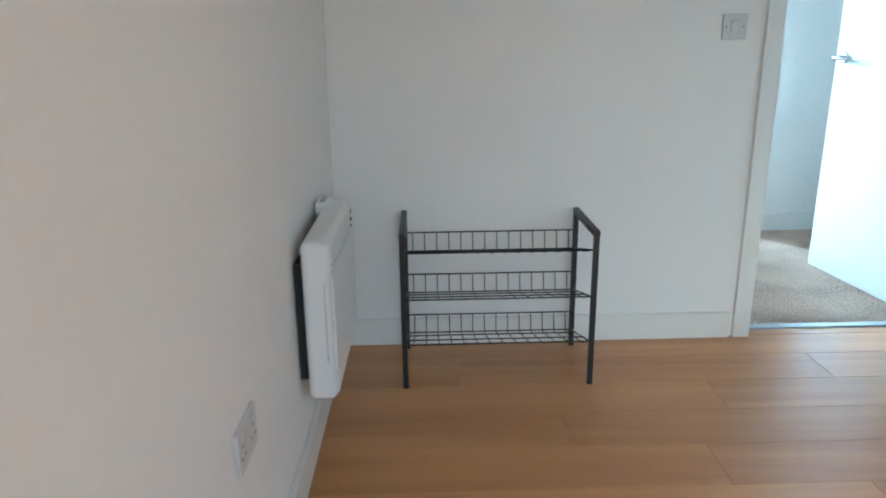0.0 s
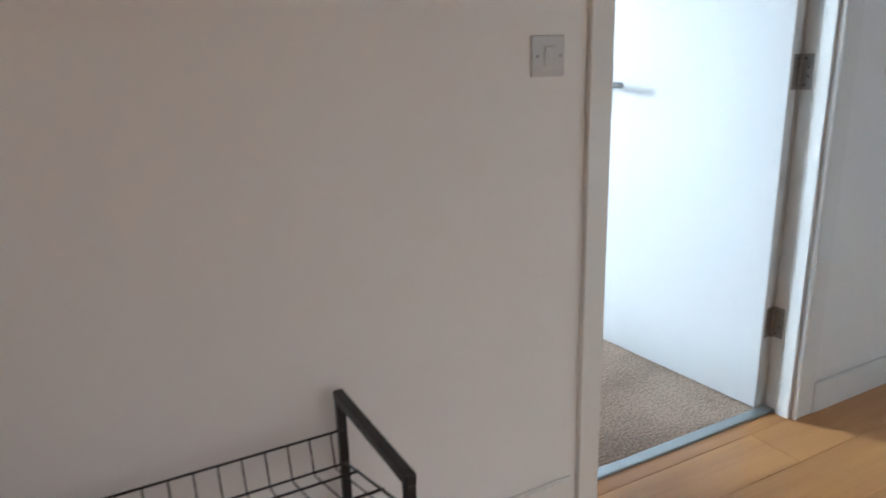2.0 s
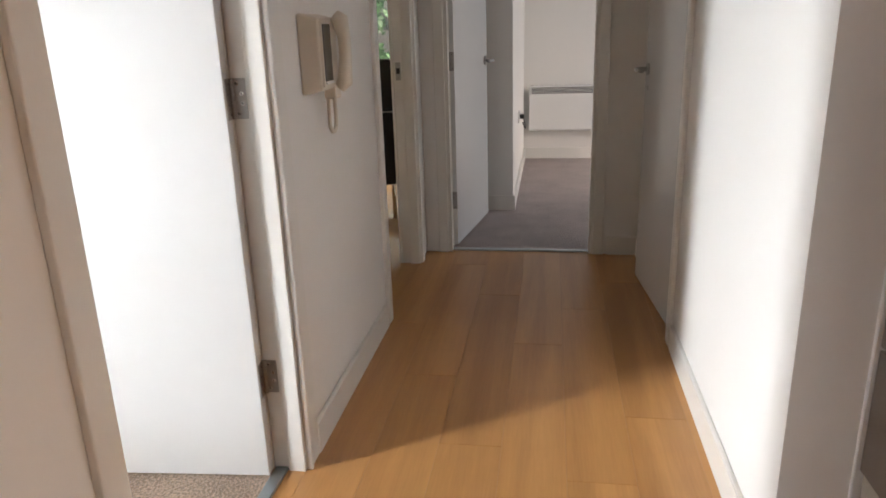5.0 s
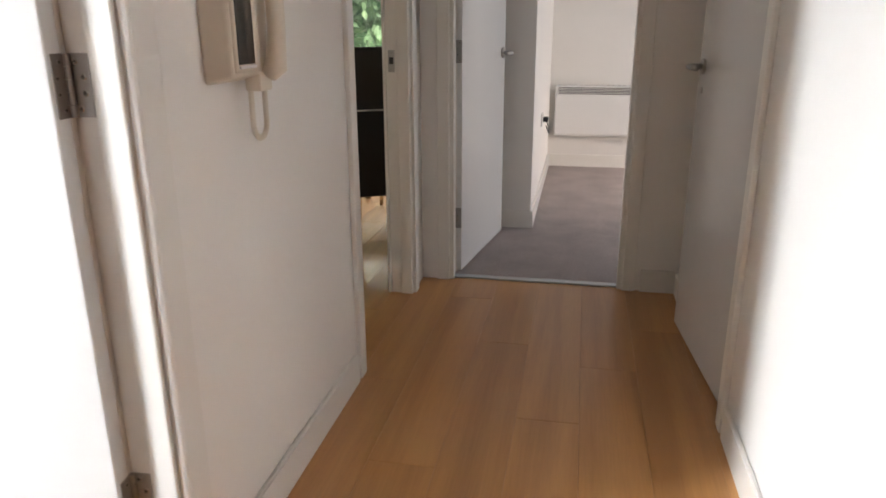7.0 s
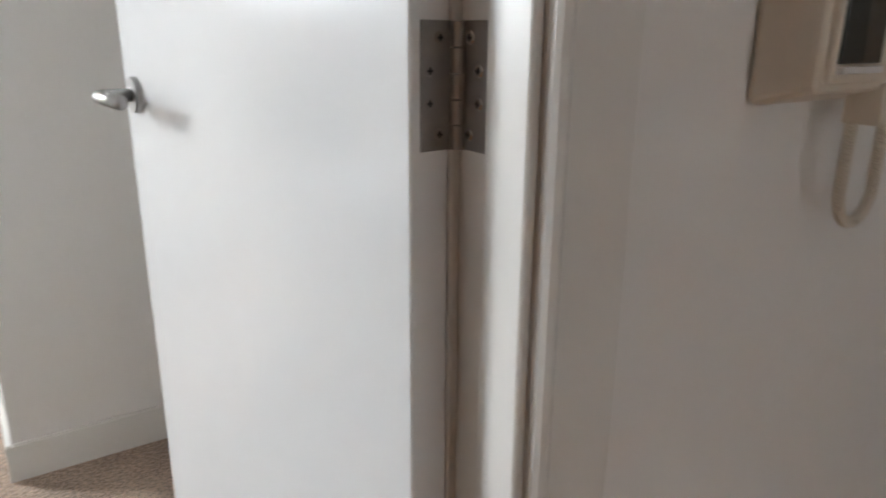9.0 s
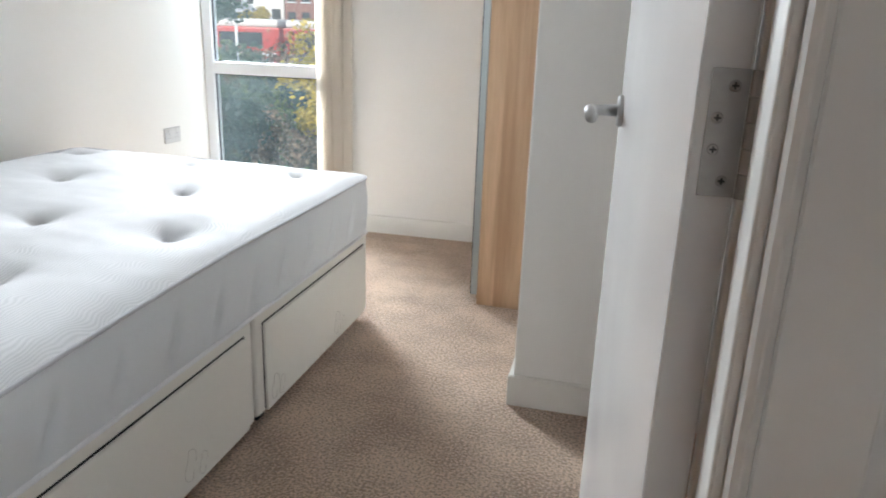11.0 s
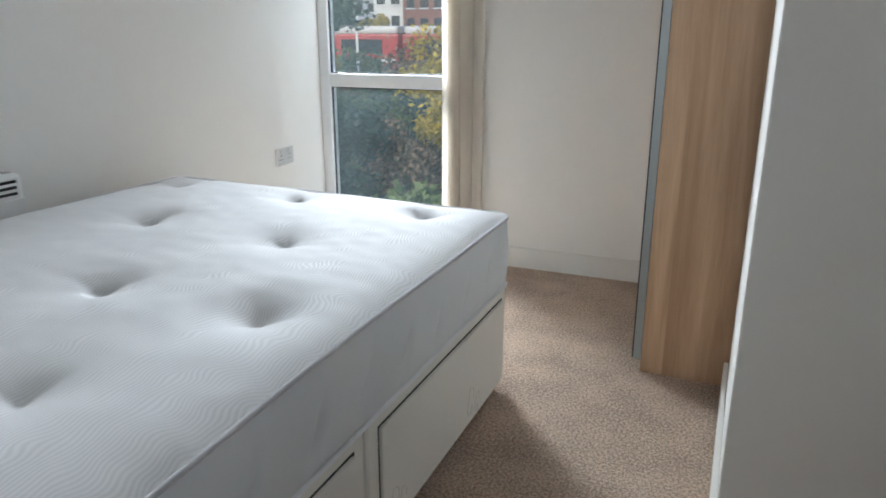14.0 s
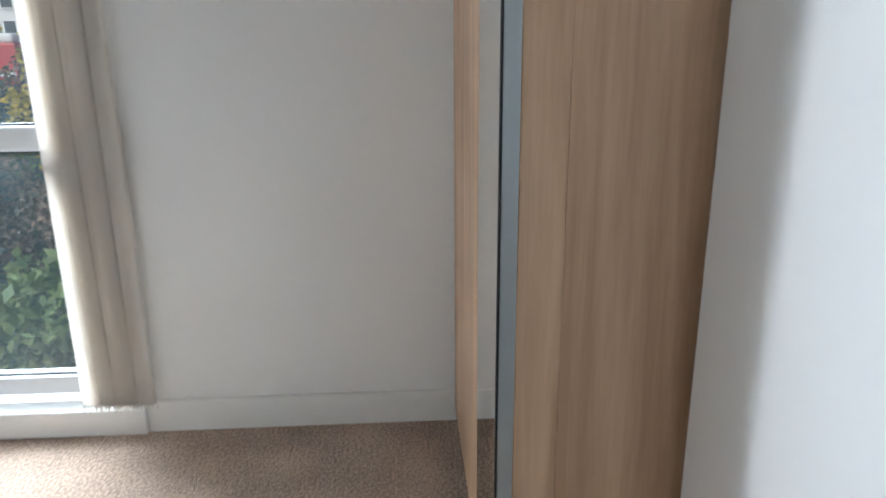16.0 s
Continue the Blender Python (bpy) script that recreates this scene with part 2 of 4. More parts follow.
PLASTIC = surface("white_plastic", (0.78, 0.77, 0.76), 0.35, scale=60, var=0.01, stain=0.02)
CREAM = surface("cream_plastic", (0.70, 0.63, 0.53), 0.4, scale=80, var=0.02, bump=0.05, bump_scale=500, stain=0.03)
ENAMEL = surface("white_enamel_metal", (0.80, 0.80, 0.79), 0.35, scale=50, var=0.012, bump=0.04, bump_scale=120, stain=0.025)
# near-black that also paints the shade inside slots, holes and gaps
DARK = surface("dark_gap", (0.02, 0.02, 0.02), 0.7, scale=60, var=0.1, stain=0.1)
UPVC = surface("white_upvc", (0.84, 0.85, 0.86), 0.3, scale=40, var=0.008, stain=0.02)
GASKET = surface("rubber_gasket", (0.03, 0.035, 0.04), 0.6, scale=80, var=0.1)
VINYL = surface("cream_divan_fabric", (0.76, 0.73, 0.67), 0.6, scale=260, var=0.03, bump=0.15, bump_scale=500, stain=0.04)
TICK = ticking_mat("mattress_ticking")
SIDE = surface("mattress_side_fabric", (0.68, 0.69, 0.70), 0.75, scale=300, var=0.03, bump=0.2, bump_scale=450, stain=0.03)
PIPING = surface("grey_piping", (0.50, 0.50, 0.52), 0.8, scale=400, var=0.06, bump=0.2, bump_scale=600)
PIPEW = surface("white_piping", (0.76, 0.76, 0.77), 0.8, scale=400, var=0.04, bump=0.2, bump_scale=600)
TUFT = surface("tuft_thread", (0.40, 0.39, 0.40), 0.9, scale=900, var=0.25, bump=0.5, bump_scale=900)
BLIND = surface("cream_blind_fabric", (0.76, 0.71, 0.65), 0.85, scale=350, var=0.05, bump=0.2, bump_scale=700, stain=0.06, stretch=(1, 1, 0.15))
_nt = BLIND.node_tree
_tr, _mx = _nt.nodes.new("ShaderNodeBsdfTranslucent"), _nt.nodes.new("ShaderNodeMixShader")
_tr.inputs["Color"].default_value = (0.82, 0.77, 0.70, 1)
_mx.inputs[0].default_value = 0.4
_nt.links.new(_nt.nodes["Principled BSDF"].outputs[0], _mx.inputs[1])
_nt.links.new(_tr.outputs[0], _mx.inputs[2])
_nt.links.new(_mx.outputs[0], _nt.nodes["Material Output"].inputs["Surface"])
FRINGE = surface("frayed_blind_hem", (0.62, 0.58, 0.50), 0.9, scale=300, var=0.15, stain=0.1)
LEATHER = surface("black_leatherette", (0.012, 0.012, 0.014), 0.35, scale=120, var=0.2, bump=0.3, bump_scale=250, stain=0.1)
TILE = surface("grey_brown_tile", (0.20, 0.175, 0.155), 0.4, scale=25, var=0.08, bump=0.05, stain=0.1, rand=0.1)
GROUT = surface("pale_grout", (0.55, 0.52, 0.47), 0.85, scale=150, var=0.08, bump=0.3)
GLASS = glass_mat("window_glass", (0.93, 0.99, 0.98), 0.011)
TABLEGLASS = glass_mat("table_glass", (0.75, 0.9, 0.86))
SCREEN = surface("dark_screen", (0.03, 0.035, 0.035), 0.06, scale=30, var=0.03, coat=0.5)
MIRROR, _nt, _b = node_mat("mirror")
_b.inputs["Base Color"].default_value = (0.86, 0.88, 0.87, 1)
_b.inputs["Metallic"].default_value, _b.inputs["Roughness"].default_value = 1.0, 0.01
SOIL = surface("leaf_litter_ground", (0.075, 0.062, 0.045), 0.95, scale=6, var=0.3, bump=0.6, bump_scale=20, stain=0.2, depth=0.05)
BARK = surface("bark", (0.10, 0.075, 0.055), 0.9, scale=25, var=0.3, bump=0.6, bump_scale=40, depth=0.02)
# train red dulled a little, distance haze put into the colour
RED = surface("red_train_paint", (0.46, 0.05, 0.05), 0.3, scale=8, var=0.04, stain=0.06)
ROOFW = surface("pale_train_roof", (0.66, 0.68, 0.70), 0.5, scale=6, var=0.06, stain=0.1)
TRAINGLASS = surface("dark_train_glass", (0.03, 0.035, 0.045), 0.1, scale=5, var=0.1)
BRICK = surface("red_brick_far", (0.27, 0.135, 0.12), 0.85, scale=12, var=0.12, bump=0.2, bump_scale=15, stain=0.1)
CONCRETE = surface("grey_cladding_far", (0.40, 0.44, 0.50), 0.7, scale=3, var=0.06, stain=0.08)
PALEB = surface("white_cladding_far", (0.72, 0.75, 0.78), 0.6, scale=3, var=0.03, stain=0.05)
BGLASS = surface("far_window_glass", (0.05, 0.06, 0.075), 0.12, scale=2, var=0.1)
L_DARK = leaf_mat("dark_leaves", (0.016, 0.048, 0.048), (0.045, 0.10, 0.085))
L_GREEN = leaf_mat("green_leaves", (0.045, 0.09, 0.03), (0.20, 0.26, 0.09))
L_YELL = leaf_mat("yellowing_leaves", (0.24, 0.21, 0.04), (0.78, 0.60, 0.10))
# lit copy of the green leaves, strong daylight put into the colour
L_LIT = leaf_mat("daylit_green_leaves", (0.09, 0.20, 0.09), (0.30, 0.48, 0.26))
# green leaves paled and greyed to imitate haze in the air
L_HAZE = leaf_mat("hazed_green_leaves", (0.05, 0.10, 0.08), (0.14, 0.22, 0.16))
L_RUST = leaf_mat("rusty_leaves", (0.04, 0.05, 0.035), (0.36, 0.26, 0.19))

# ---- building blocks ----
WORLD = {}


def thing(name, loc=(0, 0, 0), label="", category="", group="", kind="", rz=0.0):
    ob = new(name)
    m = pose(*loc, 0, 0, rz)
    ob.matrix_world = m
    ob.empty_display_size = 0.1
    WORLD[ob] = m
    return tagged(ob, label, category, group, kind)


def solid(name, bm, material, label="", category="", group="", kind="", smooth=False):
    """A mesh that is a thing or a piece of the setting by itself, given in world metres."""
    me = bpy.data.meshes.new(name)
    bmesh.ops.recalc_face_normals(bm, faces=bm.faces)
    bm.to_mesh(me)
    bm.free()
    me.materials.append(material)
    if smooth:
        for p in me.polygons:
            p.use_smooth = True
    ob = new(name, me)
    WORLD[ob] = Matrix.Identity(4)
    return tagged(ob, label, category, group, kind)


def part(name, bm, material, parent, label="", local=False, smooth=False):
    """Links a bmesh as one mesh under a thing; world metres unless local."""
    if not local:
        bm.transform(WORLD[parent].inverted())
    ob = solid(name, bm, material, label, smooth=smooth)
    ob.parent = parent
    WORLD[ob] = WORLD[parent].copy()
    return ob


def box(x0, x1, y0, y1, z0, z1, bevel=0.0, seg=2, bm=None):
    own = bm is None
    b = bmesh.new()
    bmesh.ops.create_cube(b, size=1)
    for v in b.verts:
        v.co = ((x0 + x1) / 2 + v.co.x * (x1 - x0), (y0 + y1) / 2 + v.co.y * (y1 - y0), (z0 + z1) / 2 + v.co.z * (z1 - z0))
    if bevel:
        bmesh.ops.bevel(b, geom=b.edges[:], offset=bevel, segments=seg, affect="EDGES", profile=0.5)
    if own:
        return b
    join(bm, b)
    return bm


def join(bm, other):
    me = bpy.data.meshes.new("tmp")
    other.to_mesh(me)
    other.free()
    bm.from_mesh(me)
    bpy.data.meshes.remove(me)
    return bm


def boxes(rows, bevel=0.0):
    bm = bmesh.new()
    for r in rows:
        box(*r, bevel=bevel, bm=bm)
    return bm


def tube(points, radius, n=8, bm=None, square=False):
    """A bar swept along a line of points, with capped ends."""
    bm = bm or bmesh.new()
    pts = [Vector(p) for p in points]
    if square:
        n = 4
    rings = []
    up = Vector((0, 0, 1))
    for i, p in enumerate(pts):
        d = ((pts[min(i + 1, len(pts) - 1)] - p).normalized() + (p - pts[max(i - 1, 0)]).normalized()).normalized()
        side = d.cross(up)
        if side.length < 1e-3:
            side = d.cross(Vector((0, 1, 0)))
        side.normalize()
        other = side.cross(d).normalized()
        up = other if abs(d.z) > 0.99 else up
        r = radius[i] if isinstance(radius, (list, tuple)) else radius
        k = math.pi / 4 if square else 0
        rr = r * 1.41421 if square else r
        rings.append([bm.verts.new(p + side * rr * math.cos(k + 2 * math.pi * j / n) + other * rr * math.sin(k + 2 * math.pi * j / n)) for j in range(n)])
    for a, b in zip(rings, rings[1:]):
        for j in range(n):
            bm.faces.new((a[j], a[(j + 1) % n], b[(j + 1) % n], b[j]))
    bm.faces.new(rings[0][::-1])
    bm.faces.new(rings[-1])
    return bm


def disc(centre, axis, radius, thick, n=24, bm=None, bevel=0.0):
    """A short round piece round the axis, from centre outwards."""
    c, d = Vector(centre), Vector(axis).normalized()
    pts, rad = [c, c + d * (thick - bevel)], [radius, radius]
    if bevel:
        pts.append(c + d * thick)
        rad.append(radius - bevel)
    return tube(pts, rad, n, bm)


H = 2.4
T = 0.095
LEFT = -0.15
FAR = 3.37

# ---- walls, ceiling and floors ----
S = "structure"
solid("wall_north", boxes([(-0.26, 1.549, 0, T, 0, H), (1.549, 2.432, 0, T, 2.06, H), (2.432, 3.56, 0, T, 0, H), (3.56, 4.37, 0, T, 2.06, H), (4.37, 7.7, 0, T, 0, H)]),
      PAINT, "white painted hall wall with two doorways", "wall", kind=S)
solid("wall_west", boxes([(-T, 0, -4.2, 0, 0, H)]), PAINT, "plain white painted hall wall", "wall", kind=S)
solid("wall_corridor_end", boxes([(4.58, 4.69, -0.125, 0, 0, H), (4.58, 4.69, -0.957, -0.125, 2.06, H), (4.58, 4.69, -1.345, -0.957, 0, H)]),
      PAINT, "white painted corridor end wall round a doorway", "wall", kind=S)
solid("wall_corridor_south", boxes([(2.06, 3.425, -1.345, -1.2, 0, H), (3.425, 4.25, -1.345, -1.2, 2.06, H), (4.25, 4.58, -1.345, -1.2, 0, H)]),
      PAINT, "white painted corridor wall beside a cupboard door", "wall", kind=S)
solid("wall_tile_backing", boxes([(1.62, 2.06, -1.5, -1.36, 0, H)]), GROUT, "pale grouted wall behind grey tiles", "wall", kind=S)
# unseen wall, its opening made up to hold the warm fill lamp
solid("wall_living_south", boxes([(-T, 0.2, -4.31, -4.2, 0, H), (0.2, 3.0, -4.31, -4.2, 0, 0.2), (0.2, 3.0, -4.31, -4.2, 2.3, H), (3.0, 3.6, -4.31, -4.2, 0, H)]),
      PAINT, "unseen white wall with an opening added for the fill lamp", "wall", kind=S)
solid("wall_living_east", boxes([(3.5, 3.6, -4.2, -2.1, 0, H)]), PAINT, "plain white painted wall", "wall", kind=S)
solid("wall_cupboard", boxes([(2.06, 4.69, -2.1, -2.0, 0, H), (2.06, 2.16, -2.0, -1.345, 0, H), (4.59, 4.69, -2.0, -1.345, 0, H)]), PAINT, "plain white cupboard walls", "wall", kind=S)
solid("wall_bedroom_west", boxes([(LEFT - T, LEFT, T, FAR + 0.14, 0, H)]), PAINT, "white painted bedroom wall with heater and socket", "wall", kind=S)
solid("wall_bedroom_window", boxes([(LEFT, 0.70, FAR, FAR + 0.14, 0, 0.07), (LEFT, 0.70, FAR, FAR + 0.14, 2.3, H), (0.70, 2.86, FAR, FAR + 0.14, 0, H)]),
      PAINT, "white painted wall beside a tall window", "wall", kind=S)
solid("wall_bedroom_east", boxes([(2.75, 2.86, T, FAR, 0, H)]), PAINT, "plain white painted wall", "wall", kind=S)
solid("wall_pier", box(2.06, 2.75, 1.575, 2.37, 0, H, 0.004), PAINT, "projecting white painted wall pier with skirting", "wall", kind=S)
solid("wall_far_bedroom_north", boxes([(5.57, 7.62, -0.45, 0, 0, H)]), PAINT, "projecting white wall in the far bedroom", "wall", kind=S)
solid("wall_far_bedroom_east", boxes([(7.62, 7.72, -3.1, 0, 0, H)]), PAINT, "white wall carrying an electric heater", "wall", kind=S)
solid("wall_far_bedroom_south", boxes([(4.69, 5.4, -3.1, -3.0, 0, H), (5.4, 7.0, -3.1, -3.0, 0, 0.3), (5.4, 7.0, -3.1, -3.0, 2.3, H), (7.0, 7.62, -3.1, -3.0, 0, H)]),
      PAINT, "white wall with a window opening", "wall", kind=S)
solid("wall_far_bedroom_west", boxes([(4.59, 4.69, -3.1, -2.1, 0, H)]), PAINT, "plain white painted wall", "wall", kind=S)
solid("wall_dining_east", boxes([(7.62, 7.72, T, 0.5, 0, H), (7.62, 7.72, 0.5, 2.6, 0, 0.5), (7.62, 7.72, 0.5, 2.6, 2.25, H), (7.62, 7.72, 2.6, 3.51, 0, H)]),
      PAINT, "white dining room wall with a window", "wall", kind=S)
solid("wall_dining_north", boxes([(2.86, 7.72, 3.4, 3.51, 0, H)]), PAINT, "plain white painted wall", "wall", kind=S)
solid("ceiling", boxes([(-0.3, 7.8, -4.35, 3.55, H, H + 0.15)]), CEIL, "flat white painted ceiling", "ceiling", kind=S)
floor = solid("floor", boxes([(-0.05, 4.62, -4.2, 0.08, -0.15, -0.012), (2.80, 7.7, 0.085, 3.5, -0.15, -0.012)]), DARK, "orange-brown oak laminate plank floor", "floor", kind=S)
solid("floor_bedroom_carpet", boxes([(LEFT - 0.02, 2.79, 0.085, FAR + 0.02, -0.10, 0.0)]), CARPET, "beige twist-pile bedroom carpet", "carpet", kind=S)
solid("floor_far_bedroom_carpet", boxes([(4.63, 7.65, -3.05, 0.0, -0.10, 0.0)]), CARPET2, "grey-brown carpet in the far bedroom", "carpet", kind=S)


# ---- skirting boards, door linings and architraves ----
def skirting(label, runs):
    for x0, x1, y0, y1 in runs:
        b = box(x0, x1, y0, y1, 0, 0.105)
        top = [e for e in b.edges if all(v.co.z > 0.1 for v in e.verts)]
        bmesh.ops.bevel(b, geom=top, offset=0.004, segments=2, affect="EDGES")
        solid("baseboard", b, GLOSS, label, "skirting board", kind=S)


K = 0.016
skirting("white painted skirting board along the hall wall", [(K, 1.52, -K, 0), (2.505, 3.49, -K, 0), (0, K, -4.2, 0), (2.06, 3.35, -1.2, -1.2 + K), (4.58 - K, 4.58, -1.2 + K, -1.03), (4.30, 4.58 - K, -1.2, -1.2 + K)])
skirting("white painted skirting board above the carpet", [(0.786, 2.70, FAR - K, FAR), (LEFT, LEFT + K, T, FAR - 0.03), (2.06 - K, 2.06, 1.575 - K, 2.37), (2.06, 2.75, 1.575 - K, 1.575),
                                                           (LEFT + K, 1.49, T, T + K), (2.50, 2.75, T, T + K), (7.62 - K, 7.62, -3.0, -0.45), (5.57, 7.60, -0.45 - K, -0.45), (5.57 - K, 5.57, -0.45 - K, -0.10)])


def doorway(axis, a0, a1, f0, f1, hinge_side, stop0=0.012, lap0=0.008, beaded=False):
    """Lining, stops and architraves of an opening from a0 to a1 in a wall with faces f0 < f1."""
    def put(u0, u1, v0, v1, z0, z1, name, bevel=0.003):
        r = (u0, u1, v0, v1, z0, z1) if axis == 0 else (v0, v1, u0, u1, z0, z1)
        solid(name, box(*r, bevel=bevel), GLOSS, "white gloss painted door " + ("architrave" if name == "trim" else "lining"), "door frame", kind=S)
    w, t, a = 0.016, 0.058, 0.018
    top = 2.06
    put(a0, a0 + w, f0 - 0.004, f1 + 0.004, 0, top - w, "door_lining")
    put(a1 - w, a1, f0 - 0.004, f1 + 0.004, 0, top - w, "door_lining")
    put(a0, a1, f0 - 0.004, f1 + 0.004, top - w, top, "door_lining")
    s0, s1 = (f0 - 0.002, f0 + 0.050) if hinge_side else (f1 - 0.050, f1 + 0.002)
    put(a0 + w, a0 + w + stop0, s0, s1, 0, top - w, "door_stop")
    put(a1 - w - 0.012, a1 - w, s0, s1, 0, top - w, "door_stop")
    for g0, g1 in ((f0 - a, f0), (f1, f1 + a)):
        if hinge_side and g0 == f1:
            # added filler strip that stops light leaking through the hinge gap, no real architrave
            put(a1 - 0.0245, a1 - 0.008, g0 + 0.005, g1, 0, top - 0.008, "trim")
        lap = lap0 if g0 < f0 else 0.008
        put(a0 - t + lap - (0.008 if beaded and g0 < f0 else 0), a0 + lap, g0, g1, 0, top + t - 0.008, "trim", 0.004)
        if beaded and g0 < f0:
            put(a1 - 0.019, a1 - 0.003, g0 - 0.004, g1 - 0.003, 0, top - 0.008, "trim", 0.007)
            put(a1 - 0.003, a1 + 0.073, g0 + 0.004, g1, 0, top + t - 0.008, "trim", 0.003)
        else:
            put(a1 - 0.008, a1 + t - 0.008, g0, g1, 0, top + t - 0.008, "trim", 0.005)
        put(a0 + lap, a1 - 0.008, g0, g1, top - 0.008, top + t - 0.008, "trim", 0.005)


doorway(0, 1.549, 2.432, 0, T, True, 0.034, 0.053, True)
doorway(0, 3.56, 4.37, 0, T, True)
doorway(1, -0.957, -0.125, 4.58, 4.69, True)
doorway(0, 3.425, 4.25, -1.345, -1.2, False)
solid("threshold_strip", box(1.565, 2.416, 0.056, 0.094, -0.01, 0.008, 0.003), ALU, "grey aluminium threshold strip between laminate and carpet", "threshold", kind=S)
solid("threshold_strip", box(4.60, 4.64, -0.929, -0.153, -0.01, 0.008, 0.003), ALU, "grey aluminium threshold strip between laminate and carpet", "threshold", kind=S)


# ---- doors ----
def lever(parent, x, z, side, along, lock):
    """Round rose with a straight return lever; side: way out of the leaf, along: way of the lever."""
    y = 0.0 if side < 0 else 0.04
    h = part("door_handle", disc((x, y, z), (0, side, 0), 0.028, 0.009, 28, bevel=0.002), STEEL, parent, "brushed steel lever handle on a round rose", local=True, smooth=False)
    o = y + side * 0.058
    b = tube([(x, y, z), (x, y + side * 0.045, z), (x + along * 0.004, o - side * 0.004, z), (x + along * 0.014, o, z), (x + along * 0.125, o, z)], 0.0104, 16)
    part("lever", b, STEEL, h, local=True, smooth=True)
    if lock:
        part("keyhole_plate", disc((x, y, z - 0.085), (0, side, 0), 0.012, 0.004, 20, bevel=0.001), STEEL, h, local=True)


def hinge(parent, z, kn):
    """Four-inch butt hinge on the closing edge: two leaves, a knuckle and screws, in the leaf's own frame."""
    b = box(-0.0015, 0.0005, 0.001, 0.030, z - 0.051, z + 0.051)
    hg = part("hinge", b, DULL, parent, "tarnished steel butt hinge with four screws", local=True)
    k = bmesh.new()
    for i in range(5):
        tube([(-0.004, kn, z - 0.051 + i * 0.0205), (-0.004, kn, z - 0.0315 + i * 0.0205)], 0.0062, 12, k)
    part("knuckle", k, DULL, hg, local=True)
    for i, dx in enumerate((0.012, 0.022, 0.022, 0.012)):
        part("screw", disc((-0.0015, dx, z - 0.038 + i * 0.0253), (-1, 0, 0), 0.0046, 0.0010, 14, bevel=0.0008), DULL, hg, local=True)
        part("screw_recess", boxes([(-0.0029, -0.0024, dx - 0.0028, dx + 0.0028, z - 0.0388 + i * 0.0253, z - 0.0372 + i * 0.0253), (-0.0029, -0.0024, dx - 0.0008, dx + 0.0008, z - 0.0408 + i * 0.0253, z - 0.0352 + i * 0.0253)]), DARK, hg, local=True)
    return hg


def door(name, hx, hy, rz, width, height, label, hinges, lever_sides=(-1, 1), kn=0.04, lock=False):
    """A flush leaf, 40 mm thick, hung at (hx, hy); local x runs from the hinge, local y through the leaf."""
    d = thing(name, (hx, hy, 0.008), label, "door", kind=S, rz=rz)
    part("leaf", box(0, width, 0, 0.04, 0, height, 0.0025), DOORP, d, local=True)
    for s in lever_sides:
        lever(d, width - 0.06, 1.03, s, -1, lock)
    for z in hinges:
        hinge(d, z, kn)
    part("latch_plate", box(width - 0.0005, width + 0.0012, 0.008, 0.032, 0.97, 1.09), DULL, d, local=True)
    return d


# hinge pin on the bedroom side of the right-hand lining; leaf stands open into the bedroom
door("door_1", 2.405, 0.098, 94.2, 0.785, 2.02, "white flush bedroom door standing wide open", (0.30, 1.085, 1.80), kn=-0.005)
door("door_3", 4.692, -0.172, -8.5, 0.775, 2.02, "white flush far bedroom door standing wide open", (0.27, 1.06, 1.80), kn=0.045)
door("door_4", 3.449, -1.258, 5.3, 0.775, 2.02, "white flush cupboard door standing slightly ajar", (), lock=True)


def jamb_leaf(x, y, z, side):
    """The fixed leaf of a hinge on a lining facing side (in x)."""
    hg = solid("hinge_plate", box(min(x, x + side * 0.002), max(x, x + side * 0.002), y - 0.036, y, z - 0.051, z + 0.051), DULL, "tarnished steel hinge leaf screwed to the door lining", "hinge", kind=S)
    for i, dy in enumerate((0.012, 0.024, 0.024, 0.012)):
        part("screw", disc((x + side * 0.002, y - dy, z - 0.038 + i * 0.0253), (side, 0, 0), 0.0055, 0.0012, 14, bevel=0.0008), CHROME, hg)
        u0, u1, zc = min(x + side * 0.003, x + side * 0.0036), max(x + side * 0.003, x + side * 0.0036), z - 0.038 + i * 0.0253
        part("screw_recess", boxes([(u0, u1, y - dy - 0.0028, y - dy + 0.0028, zc - 0.0009, zc + 0.0009), (u0, u1, y - dy - 0.0009, y - dy + 0.0009, zc - 0.0028, zc + 0.0028)]), DARK, hg)


for z in (0.308, 1.093, 1.808):
    jamb_leaf(2.416, 0.095, z, -1)


def strike(x, y, z, side):
    k = solid("strike_plate", box(min(x, x + side * 0.002), max(x, x + side * 0.002), y - 0.014, y + 0.014, z - 0.045, z + 0.045, 0.0005), STEEL, "steel strike plate with a dark latch hole", "strike plate", kind=S)
    part("latch_hole", box(min(x, x + side * 0.003), max(x, x + side * 0.003), y - 0.009, y + 0.009, z - 0.012, z + 0.016), DARK, k)
    for dz in (-0.034, 0.034):
        part("screw", disc((x + side * 0.002, y, z + dz), (side, 0, 0), 0.0045, 0.001, 12), DULL, k)


strike(1.565, 0.072, 1.04, 1)
strike(4.354, 0.075, 1.04, -1)


